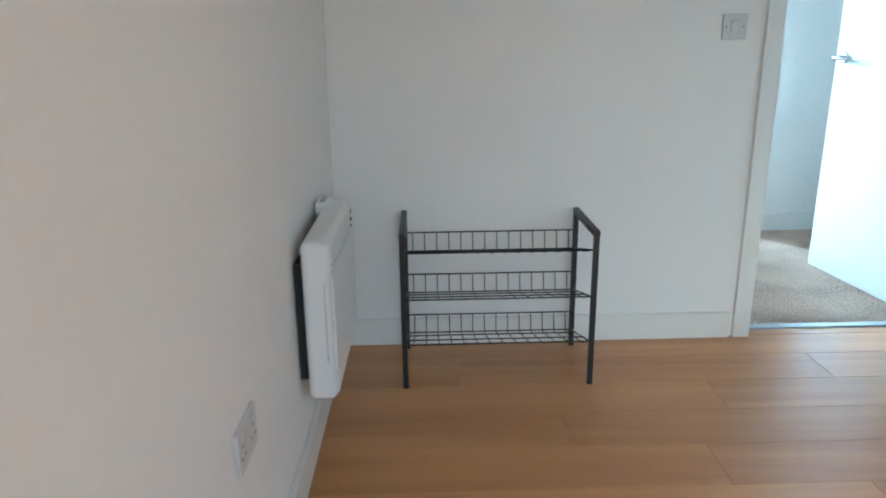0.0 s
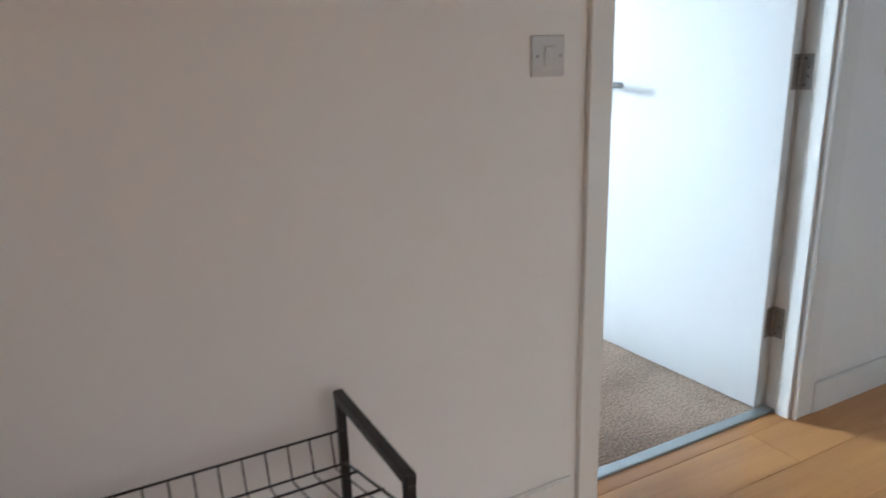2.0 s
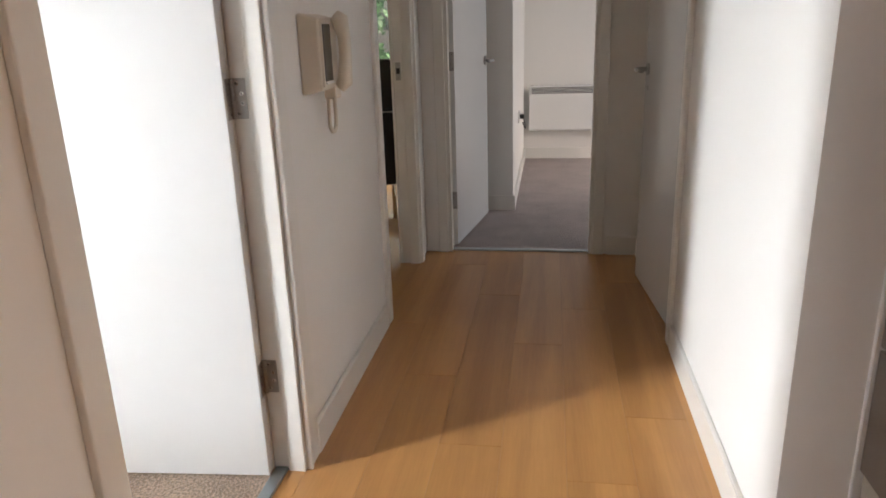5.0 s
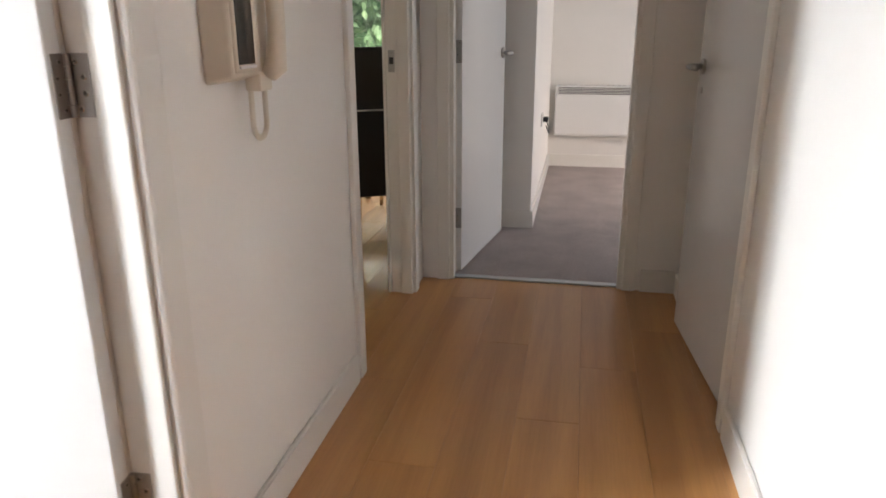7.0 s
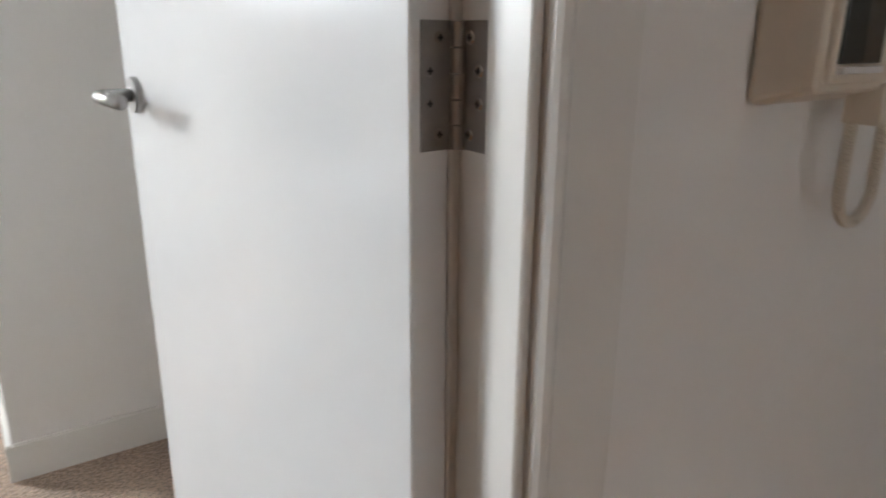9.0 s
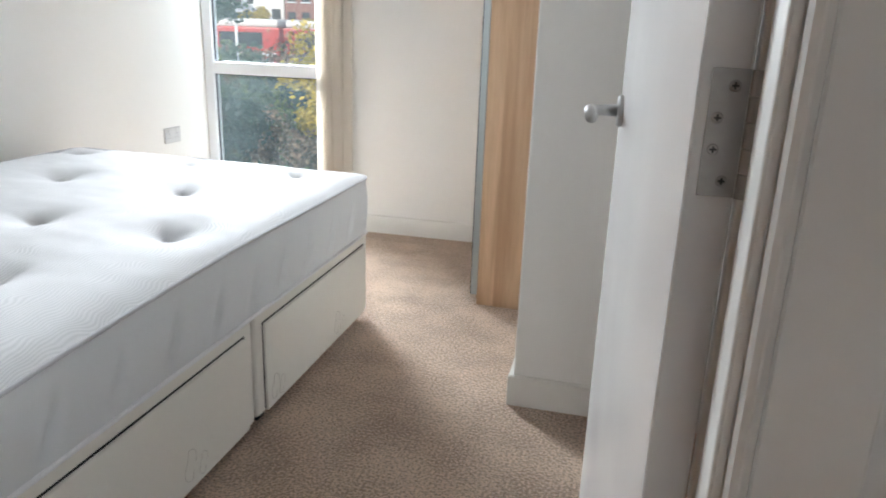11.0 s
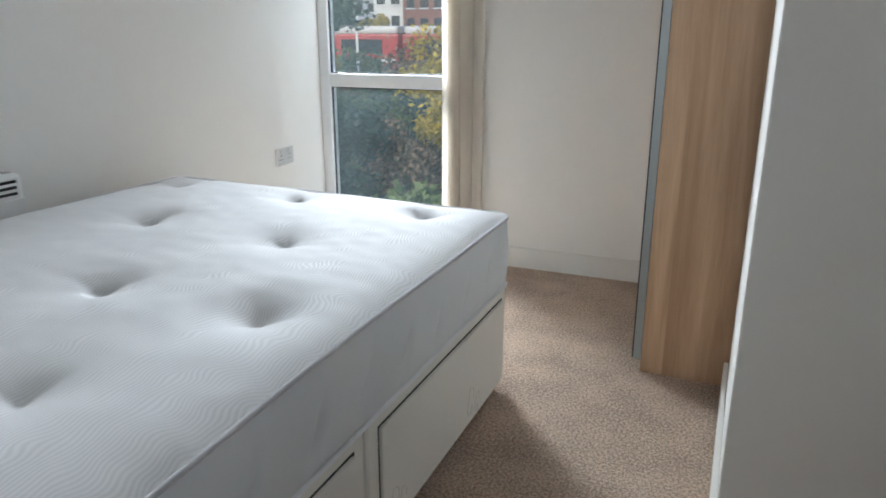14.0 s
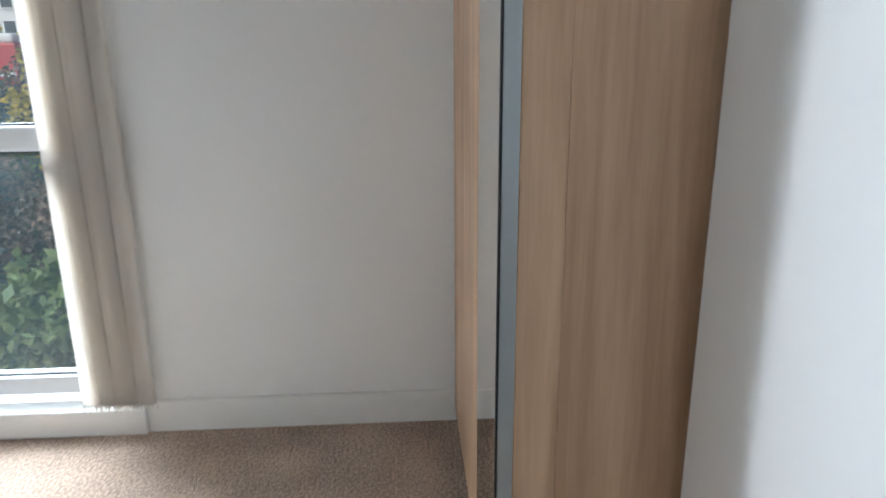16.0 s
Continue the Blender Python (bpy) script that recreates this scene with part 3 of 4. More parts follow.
# ---- windows ----
def window(name, x0, x1, z0, z1, y, bars, label):
    """A plastic window in a wall facing the room at -y."""
    w = thing(name, (x0, y, z0), label, "window", kind=S)
    f = 0.06
    fr = part("window_frame", boxes([(x0, x0 + f, y, y + 0.07, z0, z1), (x1 - f, x1, y, y + 0.07, z0, z1), (x0 + f, x1 - f, y, y + 0.07, z0, z0 + f), (x0 + f, x1 - f, y, y + 0.07, z1 - f, z1)], 0.006), UPVC, w, "white plastic frame")
    for zb in bars:
        part("transom", box(x0 + f, x1 - f, y - 0.004, y + 0.066, zb - 0.036, zb + 0.036, 0.008), UPVC, fr)
    zs = [z0 + f] + [v for zb in bars for v in (zb - 0.036, zb + 0.036)] + [z1 - f]
    for a, b in zip(zs[::2], zs[1::2]):
        p = part("pane", box(x0 + f, x1 - f, y + 0.030, y + 0.036, a, b), GLASS, w)
        p.visible_shadow = False
        part("gasket", boxes([(x0 + f, x0 + f + 0.006, y + 0.018, y + 0.028, a, b), (x1 - f - 0.006, x1 - f, y + 0.018, y + 0.028, a, b), (x0 + f + 0.006, x1 - f - 0.006, y + 0.018, y + 0.028, a, a + 0.006), (x0 + f + 0.006, x1 - f - 0.006, y + 0.018, y + 0.028, b - 0.006, b)]), GASKET, p)
    return w


win = window("window_1", LEFT, 0.70, 0.11, 2.3, FAR + 0.045, (0.91,), "tall white plastic window with a low transom")
part("window_sill", box(LEFT + K, 0.786, FAR - 0.035, FAR + 0.045, 0.0, 0.088, 0.006), GLOSS, win, "white painted low sill ledge")


# ---- hall ----
def shoe_rack():
    x0, x1, yb, yf, top = 0.258, 0.888, -0.055, -0.375, 0.545
    r = thing("shoe_rack", ((x0 + x1) / 2, (yb + yf) / 2, 0), "black metal three-tier wire shoe rack against the hall wall", "shoe rack")
    for x in (x0, x1):
        fr = part("top_bar", box(x - 0.01, x + 0.01, yf - 0.01, yb + 0.01, top - 0.022, top, 0.0025), BLACK, r, "flat black top bar")
        for y in (yf, yb):
            part("leg", box(x - 0.009, x + 0.009, y - 0.009, y + 0.009, 0.006, top - 0.022, 0.002), BLACK, r)
            part("foot_cap", box(x - 0.0095, x + 0.0095, y - 0.0095, y + 0.0095, 0, 0.008, 0.002), DARK, r)
    for zf in (0.477, 0.316, 0.155):
        zl, zt = zf - 0.078, zf - 0.012
        b = bmesh.new()
        for y, z in ((yf + 0.004, zf), (yf + 0.11, zf - 0.030), (yb - 0.085, zl + 0.012), (yb - 0.028, zl), (yb - 0.012, zt)):
            tube([(x0, y, z), (x1, y, z)], 0.0026, 8, b)
        for x in (x0 + 0.006, x1 - 0.006):
            tube([(x, yf + 0.004, zf), (x, yb - 0.028, zl)], 0.0026, 8, b)
        sh = part("wire_shelf", b, BLACK, r, "black wire shelf with upturned heel rail", smooth=True)
        for i in range(14):
            x = x0 + (x1 - x0) * (i + 0.65) / 14.3
            w = tube([(0, yf + 0.004, zf - 0.004), (0, yb - 0.034, zl - 0.004), (0, yb - 0.026, zl), (0, yb - 0.012, zt)], 0.0017, 6)
            w.transform(Matrix.Translation((x, 0, 0)))
            part("cross_wire", w, BLACK, sh, smooth=True)
    return r


shoe_rack()


def wall_plate(name, c, n, w, h, label, kind_of):
    """A moulded plate on a wall at c, facing n; w across, h high. Children in its own frame: x across, z up, -y out."""
    rz = math.degrees(math.atan2(n[1], n[0])) + 90
    p = thing(name, c, label, kind_of, rz=rz)
    part("plate", box(-w / 2, w / 2, -0.009, 0, -h / 2, h / 2, 0.003), SWITCHP, p, local=True)
    return p


sw = wall_plate("light_switch", (1.427, 0, 1.172), (0, -1), 0.086, 0.086, "white plastic single rocker light switch on the wall", "light switch")
rk = box(-0.0125, 0.0125, -0.013, -0.008, -0.020, 0.020, 0.001)
rk.transform(Matrix.Rotation(radians(6), 4, "X"))
part("rocker", rk, SWITCHP, sw, local=True)
part("rocker_gap", box(-0.0145, 0.0145, -0.0095, -0.0085, -0.022, 0.022), GROUT, sw, local=True)
for dx in (-0.030, 0.030):
    part("screw", disc((dx, -0.0088, 0), (0, -1, 0), 0.0035, 0.0012, 14), DULL, sw, local=True)


def socket(c, n, w, gangs, label):
    s = wall_plate("wall_socket", c, n, w, 0.086, label, "wall socket")
    for g in range(gangs):
        gx = 0 if gangs == 1 else (-0.036 + 0.072 * g)
        for dx, dz, a, b in ((0, 0.008, 0.004, 0.008), (-0.011, -0.014, 0.0065, 0.004), (0.011, -0.014, 0.0065, 0.004)):
            part("pin_hole", box(gx + dx - a / 2, gx + dx + a / 2, -0.0096, -0.0085, dz - b / 2, dz + b / 2), DARK, s, local=True)
        part("switch_rocker", box(gx - 0.006, gx + 0.006, -0.0125, -0.0085, 0.018, 0.036, 0.001), SWITCHP, s, local=True)
    return s


socket((0, -1.425, 0.452), (1, 0), 0.130, 2, "white plastic double wall socket above the skirting")
socket((LEFT, 3.037, 0.548), (1, 0), 0.148, 2, "white plastic double wall socket near the window")


def heater(name, c, n, w, h, depth, label, slots, controls=False):
    """A wall-hung electric panel heater; c: bottom middle on the wall; frame: x across, -y out."""
    rz = math.degrees(math.atan2(n[1], n[0])) + 90
    e = thing(name, c, label, "heater", rz=rz)
    # dark block put in for the shaded gap between casing and wall
    part("back_gap_shade", box(-w / 2 + 0.045, w / 2 - 0.03, -0.026, 0, 0.04, h - 0.07, 0.002), DARK, e, "dark block standing for the shade behind the heater", local=True)
    body = part("casing", box(-w / 2, w / 2, -depth, -0.028, 0, h, 0.018, 4), ENAMEL, e, local=True)
    part("front_panel", box(-w / 2 + 0.004, w / 2 - 0.004, -depth - 0.006, -depth, 0.02, h * 0.80, 0.003), ENAMEL, e, local=True)
    part("seam", box(-w / 2 - 0.0008, -w / 2 + 0.001, -depth + 0.016, -depth + 0.0175, h * 0.25, h * 0.75), DULL, body, local=True)
    for i in range(slots):
        z = h * 0.83 + i * (h * 0.145 / slots)
        part("grille_slot", box(-w / 2 + 0.025, w / 2 - 0.025, -depth - 0.002, -depth + 0.006, z, z + h * 0.07 / slots), DARK, body, local=True)
        part("grille_fin", box(-w / 2 + 0.02, w / 2 - 0.02, -depth - 0.004, -depth + 0.002, z + h * 0.075 / slots, z + h * 0.135 / slots, 0.001), ENAMEL, body, local=True)
    n_top = 0 if controls else max(6, int(w / 0.045))
    for i in range(n_top):
        x = -w / 2 + 0.03 + (w - 0.06) * i / (n_top - 1)
        part("top_slot", box(x - 0.012, x + 0.012, -depth + 0.02, -0.045, h - 0.001, h + 0.0008), DULL, body, local=True)
    if controls:
        cb = part("control_box", box(w / 2 - 0.12, w / 2 - 0.035, -0.056, -0.010, h - 0.035, h + 0.010, 0.004), ENAMEL, e, local=True)
        for i in range(3):
            part("front_rib", box(-w / 2 + 0.02, w / 2 - 0.05, -depth - 0.005, -depth + 0.002, h * 0.83 + i * 0.018, h * 0.83 + i * 0.018 + 0.009, 0.003), ENAMEL, body, local=True)
            part("control_knob", disc((w / 2 - 0.103 + i * 0.026, -0.030, h + 0.010), (0, 0, 1), 0.008, 0.007, 16, bevel=0.001), GROUT, cb, local=True)
            part("control_button", disc((w / 2 - 0.020, -depth, h - 0.040 - i * 0.024), (0, -1, 0), 0.006, 0.004, 12), DARK, cb, local=True)
    return e


heater("panel_heater", (0, -0.652, 0.246), (1, 0), 0.52, 0.425, 0.100, "white wall-hung electric panel heater on the hall wall", 0, True)
heater("panel_heater", (LEFT, 1.19, 0.36), (1, 0), 0.62, 0.385, 0.13, "white wall-hung electric heater with dark vent slots beside the bed", 3)
heater("panel_heater", (7.62, -0.93, 0.275), (-1, 0), 0.86, 0.425, 0.10, "white wide electric heater on the far bedroom wall", 5)


def intercom():
    x0, x1, z0, z1 = 2.662, 2.838, 1.074, 1.300
    e = thing("intercom", ((x0 + x1) / 2, 0, z0), "cream plastic video door phone with handset on the wall", "intercom")
    b = box(x0, x1, -0.062, 0, z0, z1, 0.008, 3)
    for v in b.verts:
        if v.co.y < -0.03:
            v.co.z += 0.012 * (1 if v.co.z < 1.2 else -1)
            v.co.x += 0.004 if v.co.x < 2.7 else 0
    part("body", b, CREAM, e)
    bez = part("screen_surround", box(x0 + 0.012, x0 + 0.098, -0.068, -0.058, z0 + 0.022, z1 - 0.02, 0.004), CREAM, e)
    part("screen", box(x0 + 0.020, x0 + 0.090, -0.070, -0.066, z0 + 0.038, z1 - 0.03, 0.0015), SCREEN, bez, "dark glossy screen")
    part("screen_lip", box(x0 + 0.020, x0 + 0.090, -0.073, -0.067, z0 + 0.030, z0 + 0.036, 0.001), PLASTIC, bez)
    hs = part("handset", tube([(x1 - 0.028, -0.070, z0 + 0.012), (x1 - 0.028, -0.088, z0 + 0.03), (x1 - 0.028, -0.094, z0 + 0.10), (x1 - 0.028, -0.094, z1 - 0.07), (x1 - 0.028, -0.086, z1 - 0.02), (x1 - 0.028, -0.070, z1 - 0.006)], [0.018, 0.024, 0.019, 0.019, 0.025, 0.018], 14), CREAM, e, smooth=True)
    part("cord_socket", box(x1 - 0.060, x1 - 0.004, -0.066, -0.030, z0 - 0.020, z0 + 0.02, 0.003), CREAM, e)
    pts, c, q = [], x1 - 0.020, 0.033
    for i in range(800):
        u = i / 799 * (0.156 + math.pi * q)
        if u < 0.078:
            px, pz = c - q, z0 - 0.012 - u
        elif u < 0.078 + math.pi * q:
            a = (u - 0.078) / q
            px, pz = c - q * math.cos(a), z0 - 0.090 - q * math.sin(a)
        else:
            px, pz = c + q, z0 - 0.090 + (u - 0.078 - math.pi * q)
        k = i / 799 * 88 * 2 * math.pi
        r = 0.0046
        a = min(max((u - 0.078) / q, 0), math.pi)
        pts.append((px + r * math.cos(k) * math.cos(a), -0.038 + r * math.sin(k), pz + r * math.cos(k) * math.sin(a)))
    part("coiled_cord", tube(pts, 0.0018, 5), CREAM, e, "coiled cream handset cord", smooth=True)
    return e


intercom()


# ---- bedroom ----
BX0, BX1, BY0, BY1 = 0.012, 1.366, 0.225, 2.125


def bed():
    base = thing("divan_bed", ((BX0 + BX1) / 2, (BY0 + BY1) / 2, 0), "cream divan bed base with drawers beneath a bare mattress", "bed")
    mid = (BY0 + BY1) / 2
    for y0, y1 in ((BY0, mid - 0.006), (mid + 0.006, BY1)):
        half = part("base_half", box(BX0 + 0.01, BX1 - 0.012, y0, y1, 0.035, 0.370, 0.014, 3), VINYL, base)
        part("drawer_gap", box(BX1 - 0.016, BX1 - 0.0113, y0 + 0.045, y1 - 0.045, 0.048, 0.332), DARK, half)
        dr = part("drawer_front", box(BX1 - 0.016, BX1 - 0.003, y0 + 0.050, y1 - 0.050, 0.040, 0.326, 0.005), VINYL, half)
        # looped floral stitching on the drawer fronts
        for cy, cz, r in ((y0 + 0.10, 0.10, 0.034), (y0 + 0.145, 0.085, 0.026), (y0 + 0.60, 0.11, 0.036), (y0 + 0.655, 0.085, 0.026)):
            pts = [(BX1 - 0.0028, cy + r * math.cos(a * 0.5) * (0.6 + 0.3 * math.sin(a)), cz + r * math.sin(a * 0.5) * 1.2) for a in np.linspace(0, 4 * math.pi * 0.93, 28)]
            part("stitching", tube(pts, 0.0009, 4), GROUT, dr)
        part("welt", tube([(BX1 - 0.010, y0 + 0.012, 0.369), (BX1 - 0.010, y1 - 0.012, 0.369)], 0.004, 6), PIPEW, half)
        for cx in (BX0 + 0.1, BX1 - 0.05):
            for cy in (y0 + 0.06, y1 - 0.06):
                part("castor", tube([(cx, cy - 0.012, 0.02), (cx, cy + 0.012, 0.02)], 0.020, 14), DARK, base)
    return base


def mattress():
    z0, z1 = 0.372, 0.600
    m = thing("mattress", ((BX0 + BX1) / 2, (BY0 + BY1) / 2, z0), "white tufted mattress with grey piped edges on the divan", "mattress")
    w, l, r = BX1 - BX0, BY1 - BY0, 0.06
    tufts = [(1.13, 1.958), (0.655, 1.978), (0.14, 1.988), (0.915, 1.533), (0.43, 1.543), (1.163, 1.088), (0.755, 1.075),
             (0.145, 1.143), (1.02, 0.678), (0.55, 0.668), (1.28, 0.278), (0.8, 0.278), (0.32, 0.278)]

    def sag(x, y):
        return 0.040 * max(0.0, (1.25 - y) / 1.03) ** 2 * max(0.0, (x - (BX1 - 0.40)) / 0.40) ** 1.5 - 0.018 * (BX1 - x) / w

    n, k = 150, 200
    grid, bm = [], bmesh.new()
    for a in range(n + 1):
        row = []
        for b in range(k + 1):
            x, y = BX0 + w * a / n, BY0 + l * b / k
            ex, ey = min(x - BX0, BX1 - x), min(y - BY0, BY1 - y)
            # rounded plan corners
            if ex < r and ey < r:
                dx, dy = r - ex, r - ey
                d = math.hypot(dx, dy)
                if d > r:
                    s = r / d
                    x += (dx - dx * s) * (1 if x < (BX0 + BX1) / 2 else -1)
                    y += (dy - dy * s) * (1 if y < (BY0 + BY1) / 2 else -1)
                    ex = ey = 0
            e = min(ex, ey)
            z = z1 + 0.028 * (1 - math.exp(-e / 0.05))
            for tx, ty in tufts:
                d = math.hypot(x - tx, (y - ty))
                if d < 0.4:
                    z -= 0.024 * math.exp(-((d / 0.024) ** 1.1)) + 0.021 * math.exp(-((d / 0.095) ** 2))
                    # short pleats running out from each tuft
                    turn = math.atan2(y - ty, x - tx) + tx * 7
                    z -= 0.0045 * max(0.0, math.cos(3 * turn)) ** 4 * math.exp(-d / 0.07) * min(1.0, d / 0.02)
            z -= sag(x, y)
            z += 0.004 * noise.noise((x * 5, y * 5, 0.3)) + 0.0018 * noise.noise((x * 17, y * 17, 2))
            row.append(bm.verts.new((x, y, z)))
        grid.append(row)
    for a in range(n):
        for b in range(k):
            bm.faces.new((grid[a][b], grid[a + 1][b], grid[a + 1][b + 1], grid[a][b + 1]))
    part("top_panel", bm, TICK, m, "white knitted top panel", smooth=True)

    def outline(off, z):
        pts = []
        for cx, cy, a0 in ((BX1 - r, BY1 - r, 0), (BX0 + r, BY1 - r, 90), (BX0 + r, BY0 + r, 180), (BX1 - r, BY0 + r, 270)):
            for q in range(7):
                a = radians(a0 + q * 15)
                pts.append((cx + (r + off) * math.cos(a), cy + (r + off) * math.sin(a), z))
        return pts
    # quilted border with pinched seams
    rows, bm = 9, bmesh.new()
    loop = []
    base_pts = outline(0, 0)
    for p, q in zip(base_pts, base_pts[1:] + base_pts[:1]):
        d = math.dist(p, q)
        steps = max(1, int(d / 0.012))
        for s in range(steps):
            loop.append((p[0] + (q[0] - p[0]) * s / steps, p[1] + (q[1] - p[1]) * s / steps))
    cx, cy = (BX0 + BX1) / 2, (BY0 + BY1) / 2
    rings = []
    for i in range(rows + 1):
        t = i / rows
        ring, run = [], 0.0
        for j, (x, y) in enumerate(loop):
            if j:
                run += math.dist(loop[j - 1], (x, y))
            seam = (run - 0.10 * t) % 0.185 / 0.185
            pinch = 0.020 * math.exp(-(((seam - 0.5) / 0.06) ** 2)) * math.exp(-(((t - 0.38) / 0.22) ** 2))
            bulge = 0.010 * math.sin(math.pi * t) - pinch + 0.0015 * noise.noise((run * 9, t * 4, 1))
            dx, dy = x - cx, y - cy
            sx = 1 if dx > 0 else -1
            sy = 1 if dy > 0 else -1
            nx = sx if abs(abs(dx) - w / 2) < 0.002 else (0 if abs(abs(dy) - l / 2) < 0.002 else sx * 0.7)
            ny = sy if abs(abs(dy) - l / 2) < 0.002 else (0 if abs(abs(dx) - w / 2) < 0.002 else sy * 0.7)
            ring.append(bm.verts.new((x + nx * bulge, y + ny * bulge, z0 + 0.004 + (z1 - sag(x, y) - z0 - 0.004) * t)))
        rings.append(ring)
    for a, b in zip(rings, rings[1:]):
        for j in range(len(loop)):
            q = (j + 1) % len(loop)
            bm.faces.new((a[j], a[q], b[q], b[j]))
    part("side_border", bm, SIDE, m, "grey-white quilted side border", smooth=True)
    edge = [(p[0], p[1], z1) for p in outline(0.002, z1)]
    fine = []
    for p, q in zip(edge, edge[1:] + edge[:1]):
        steps = max(1, int(math.dist(p, q) / 0.05))
        for s in range(steps):
            x, y = p[0] + (q[0] - p[0]) * s / steps, p[1] + (q[1] - p[1]) * s / steps
            fine.append((x, y, z1 - sag(x, y) + 0.001 * math.sin(9 * x + 7 * y)))
    part("top_piping", tube(fine + fine[:1], 0.0055, 8), PIPING, m, "grey piping", smooth=True)
    part("bottom_piping", tube(outline(0.004, z0 + 0.008) + outline(0.004, z0 + 0.008)[:1], 0.0055, 8), PIPEW, m, smooth=True)
    rnd = random.Random(4)
    for tx, ty in tufts:
        lift = 0.018 * (BX1 - tx) / w
        b = bmesh.new()
        for i in range(9):
            a = rnd.uniform(0, 6.28)
            q = rnd.uniform(0.008, 0.018)
            tube([(tx + q * math.cos(a), ty + q * math.sin(a), z1 + lift - 0.028), (tx + q * 0.5 * math.cos(a + 0.6), ty + q * 0.5 * math.sin(a + 0.6), z1 + lift - 0.018), (tx - q * 0.6 * math.cos(a), ty - q * 0.6 * math.sin(a), z1 + lift - 0.026)], 0.0026, 5, b)
        part("tuft", b, TUFT, m, "woolly grey tuft")
    return m


bed()
mattress()


def vertical_blind():
    v = thing("vertical_blind", (0.66, FAR - 0.03, 2.28), "cream fabric vertical blind drawn to the side of the window", "window blind")
    part("head_rail", box(LEFT + 0.03, 0.80, FAR - 0.060, FAR - 0.018, 2.30, 2.34, 0.004), UPVC, v)
    rnd = random.Random(2)
    for i in range(7):
        x, y = 0.652 + i * 0.023, FAR - 0.050 - 0.003 * math.sin(i * 2.1)
        ang = radians(16 + 7 * math.sin(i * 1.7))
        b = bmesh.new()
        cols = []
        for q in range(9):
            u = q / 8 - 0.5
            d = 0.089 * u
            bow = 0.010 * (1 - 4 * u * u)
            px, py = x + d * math.cos(ang) - bow * math.sin(ang), y - d * math.sin(ang) * 0.55 - bow
            cols.append([(px + 0.003 * math.sin(z * 2 + i), py, z) for z in np.linspace(0.115 + 0.006 * (i % 3), 2.30, 26)])
        vs = [[b.verts.new(p) for p in c] for c in cols]
        for c, d2 in zip(vs, vs[1:]):
            for p in range(25):
                b.faces.new((c[p], d2[p], d2[p + 1], c[p + 1]))
        bmesh.ops.solidify(b, geom=b.faces[:], thickness=0.0012)
        sl = part("blind_slat", b, BLIND, v, smooth=True)
        f = bmesh.new()
        for q in range(10):
            c = cols[min(8, q * 8 // 9)][0]
            tube([(c[0] + rnd.uniform(-0.003, 0.003), c[1], c[2] + 0.004), (c[0] + rnd.uniform(-0.006, 0.006), c[1] - 0.003, c[2] - rnd.uniform(0.006, 0.022))], 0.0016, 4, f)
        part("frayed_hem", f, FRINGE, sl, "frayed whitish hem threads")
    return v


vertical_blind()


def wardrobe():
    x0, x1, y0, y1 = 1.772, 2.40, 2.405, FAR - 0.02
    w = thing("wardrobe", ((x0 + x1) / 2, (y0 + y1) / 2, 0), "tall pale oak sliding wardrobe with a mirrored door", "wardrobe")
    part("side_panel", box(x0, x1, y0, y0 + 0.022, 0.0, 2.30, 0.0015), OAKV, w)
    part("side_panel", box(x0, x1, y1 - 0.022, y1, 0.0, 2.30, 0.0015), OAKV, w)
    part("scribe_strip", box(x0 + 0.075, x1, y0 - 0.003, y0, 0.0, 2.30, 0.0005), OAKV, w)
    part("back_panel", box(x1 - 0.01, x1, y0 + 0.022, y1 - 0.022, 0.06, 2.28), OAKV, w)
    part("top_panel", box(x0, x1 - 0.01, y0 + 0.022, y1 - 0.022, 2.278, 2.30), OAKV, w)
    part("bottom_track", box(x0 - 0.004, x0 + 0.07, y0 + 0.022, y1 - 0.022, 0.0, 0.045, 0.003), ALU, w)
    my = y0 + 0.29
    md = part("mirror_door", box(x0 - 0.027, x0 - 0.003, y0 + 0.004, my, 0.05, 2.27), DARK, w)
    part("mirror", box(x0 - 0.0305, x0 - 0.027, y0 + 0.006, my - 0.002, 0.055, 2.265), MIRROR, md, "silvered mirror panel")
    part("edge_stile", box(x0 - 0.027, x0 - 0.0005, y0 - 0.004, y0 + 0.004, 0.048, 2.27, 0.001), ALU, md, "grey aluminium edge stile")
    part("edge_seal", box(x0 - 0.0312, x0 - 0.0272, y0 - 0.002, y0 + 0.006, 0.05, 2.27), DARK, md, "thin dark door seal")
    part("oak_door", box(x0 - 0.029, x0 - 0.006, my + 0.001, y1 - 0.006, 0.05, 2.27, 0.001), OAKV, w)
    return w


wardrobe()


# ---- far bedroom and dining room ----
pl = socket((6.43, -0.45, 0.55), (0, -1), 0.146, 2, "white double socket with a black plug and lead")
part("plug", box(0.02, 0.058, -0.045, -0.0097, -0.022, 0.014, 0.005), BLACK, pl, "black plug", local=True)
part("lead", tube([(0.038, -0.035, -0.02), (0.045, -0.05, -0.06), (0.02, -0.055, -0.10), (-0.02, -0.05, -0.085), (-0.03, -0.035, -0.04)], 0.0032, 6), BLACK, pl, "black lead", local=True, smooth=True)


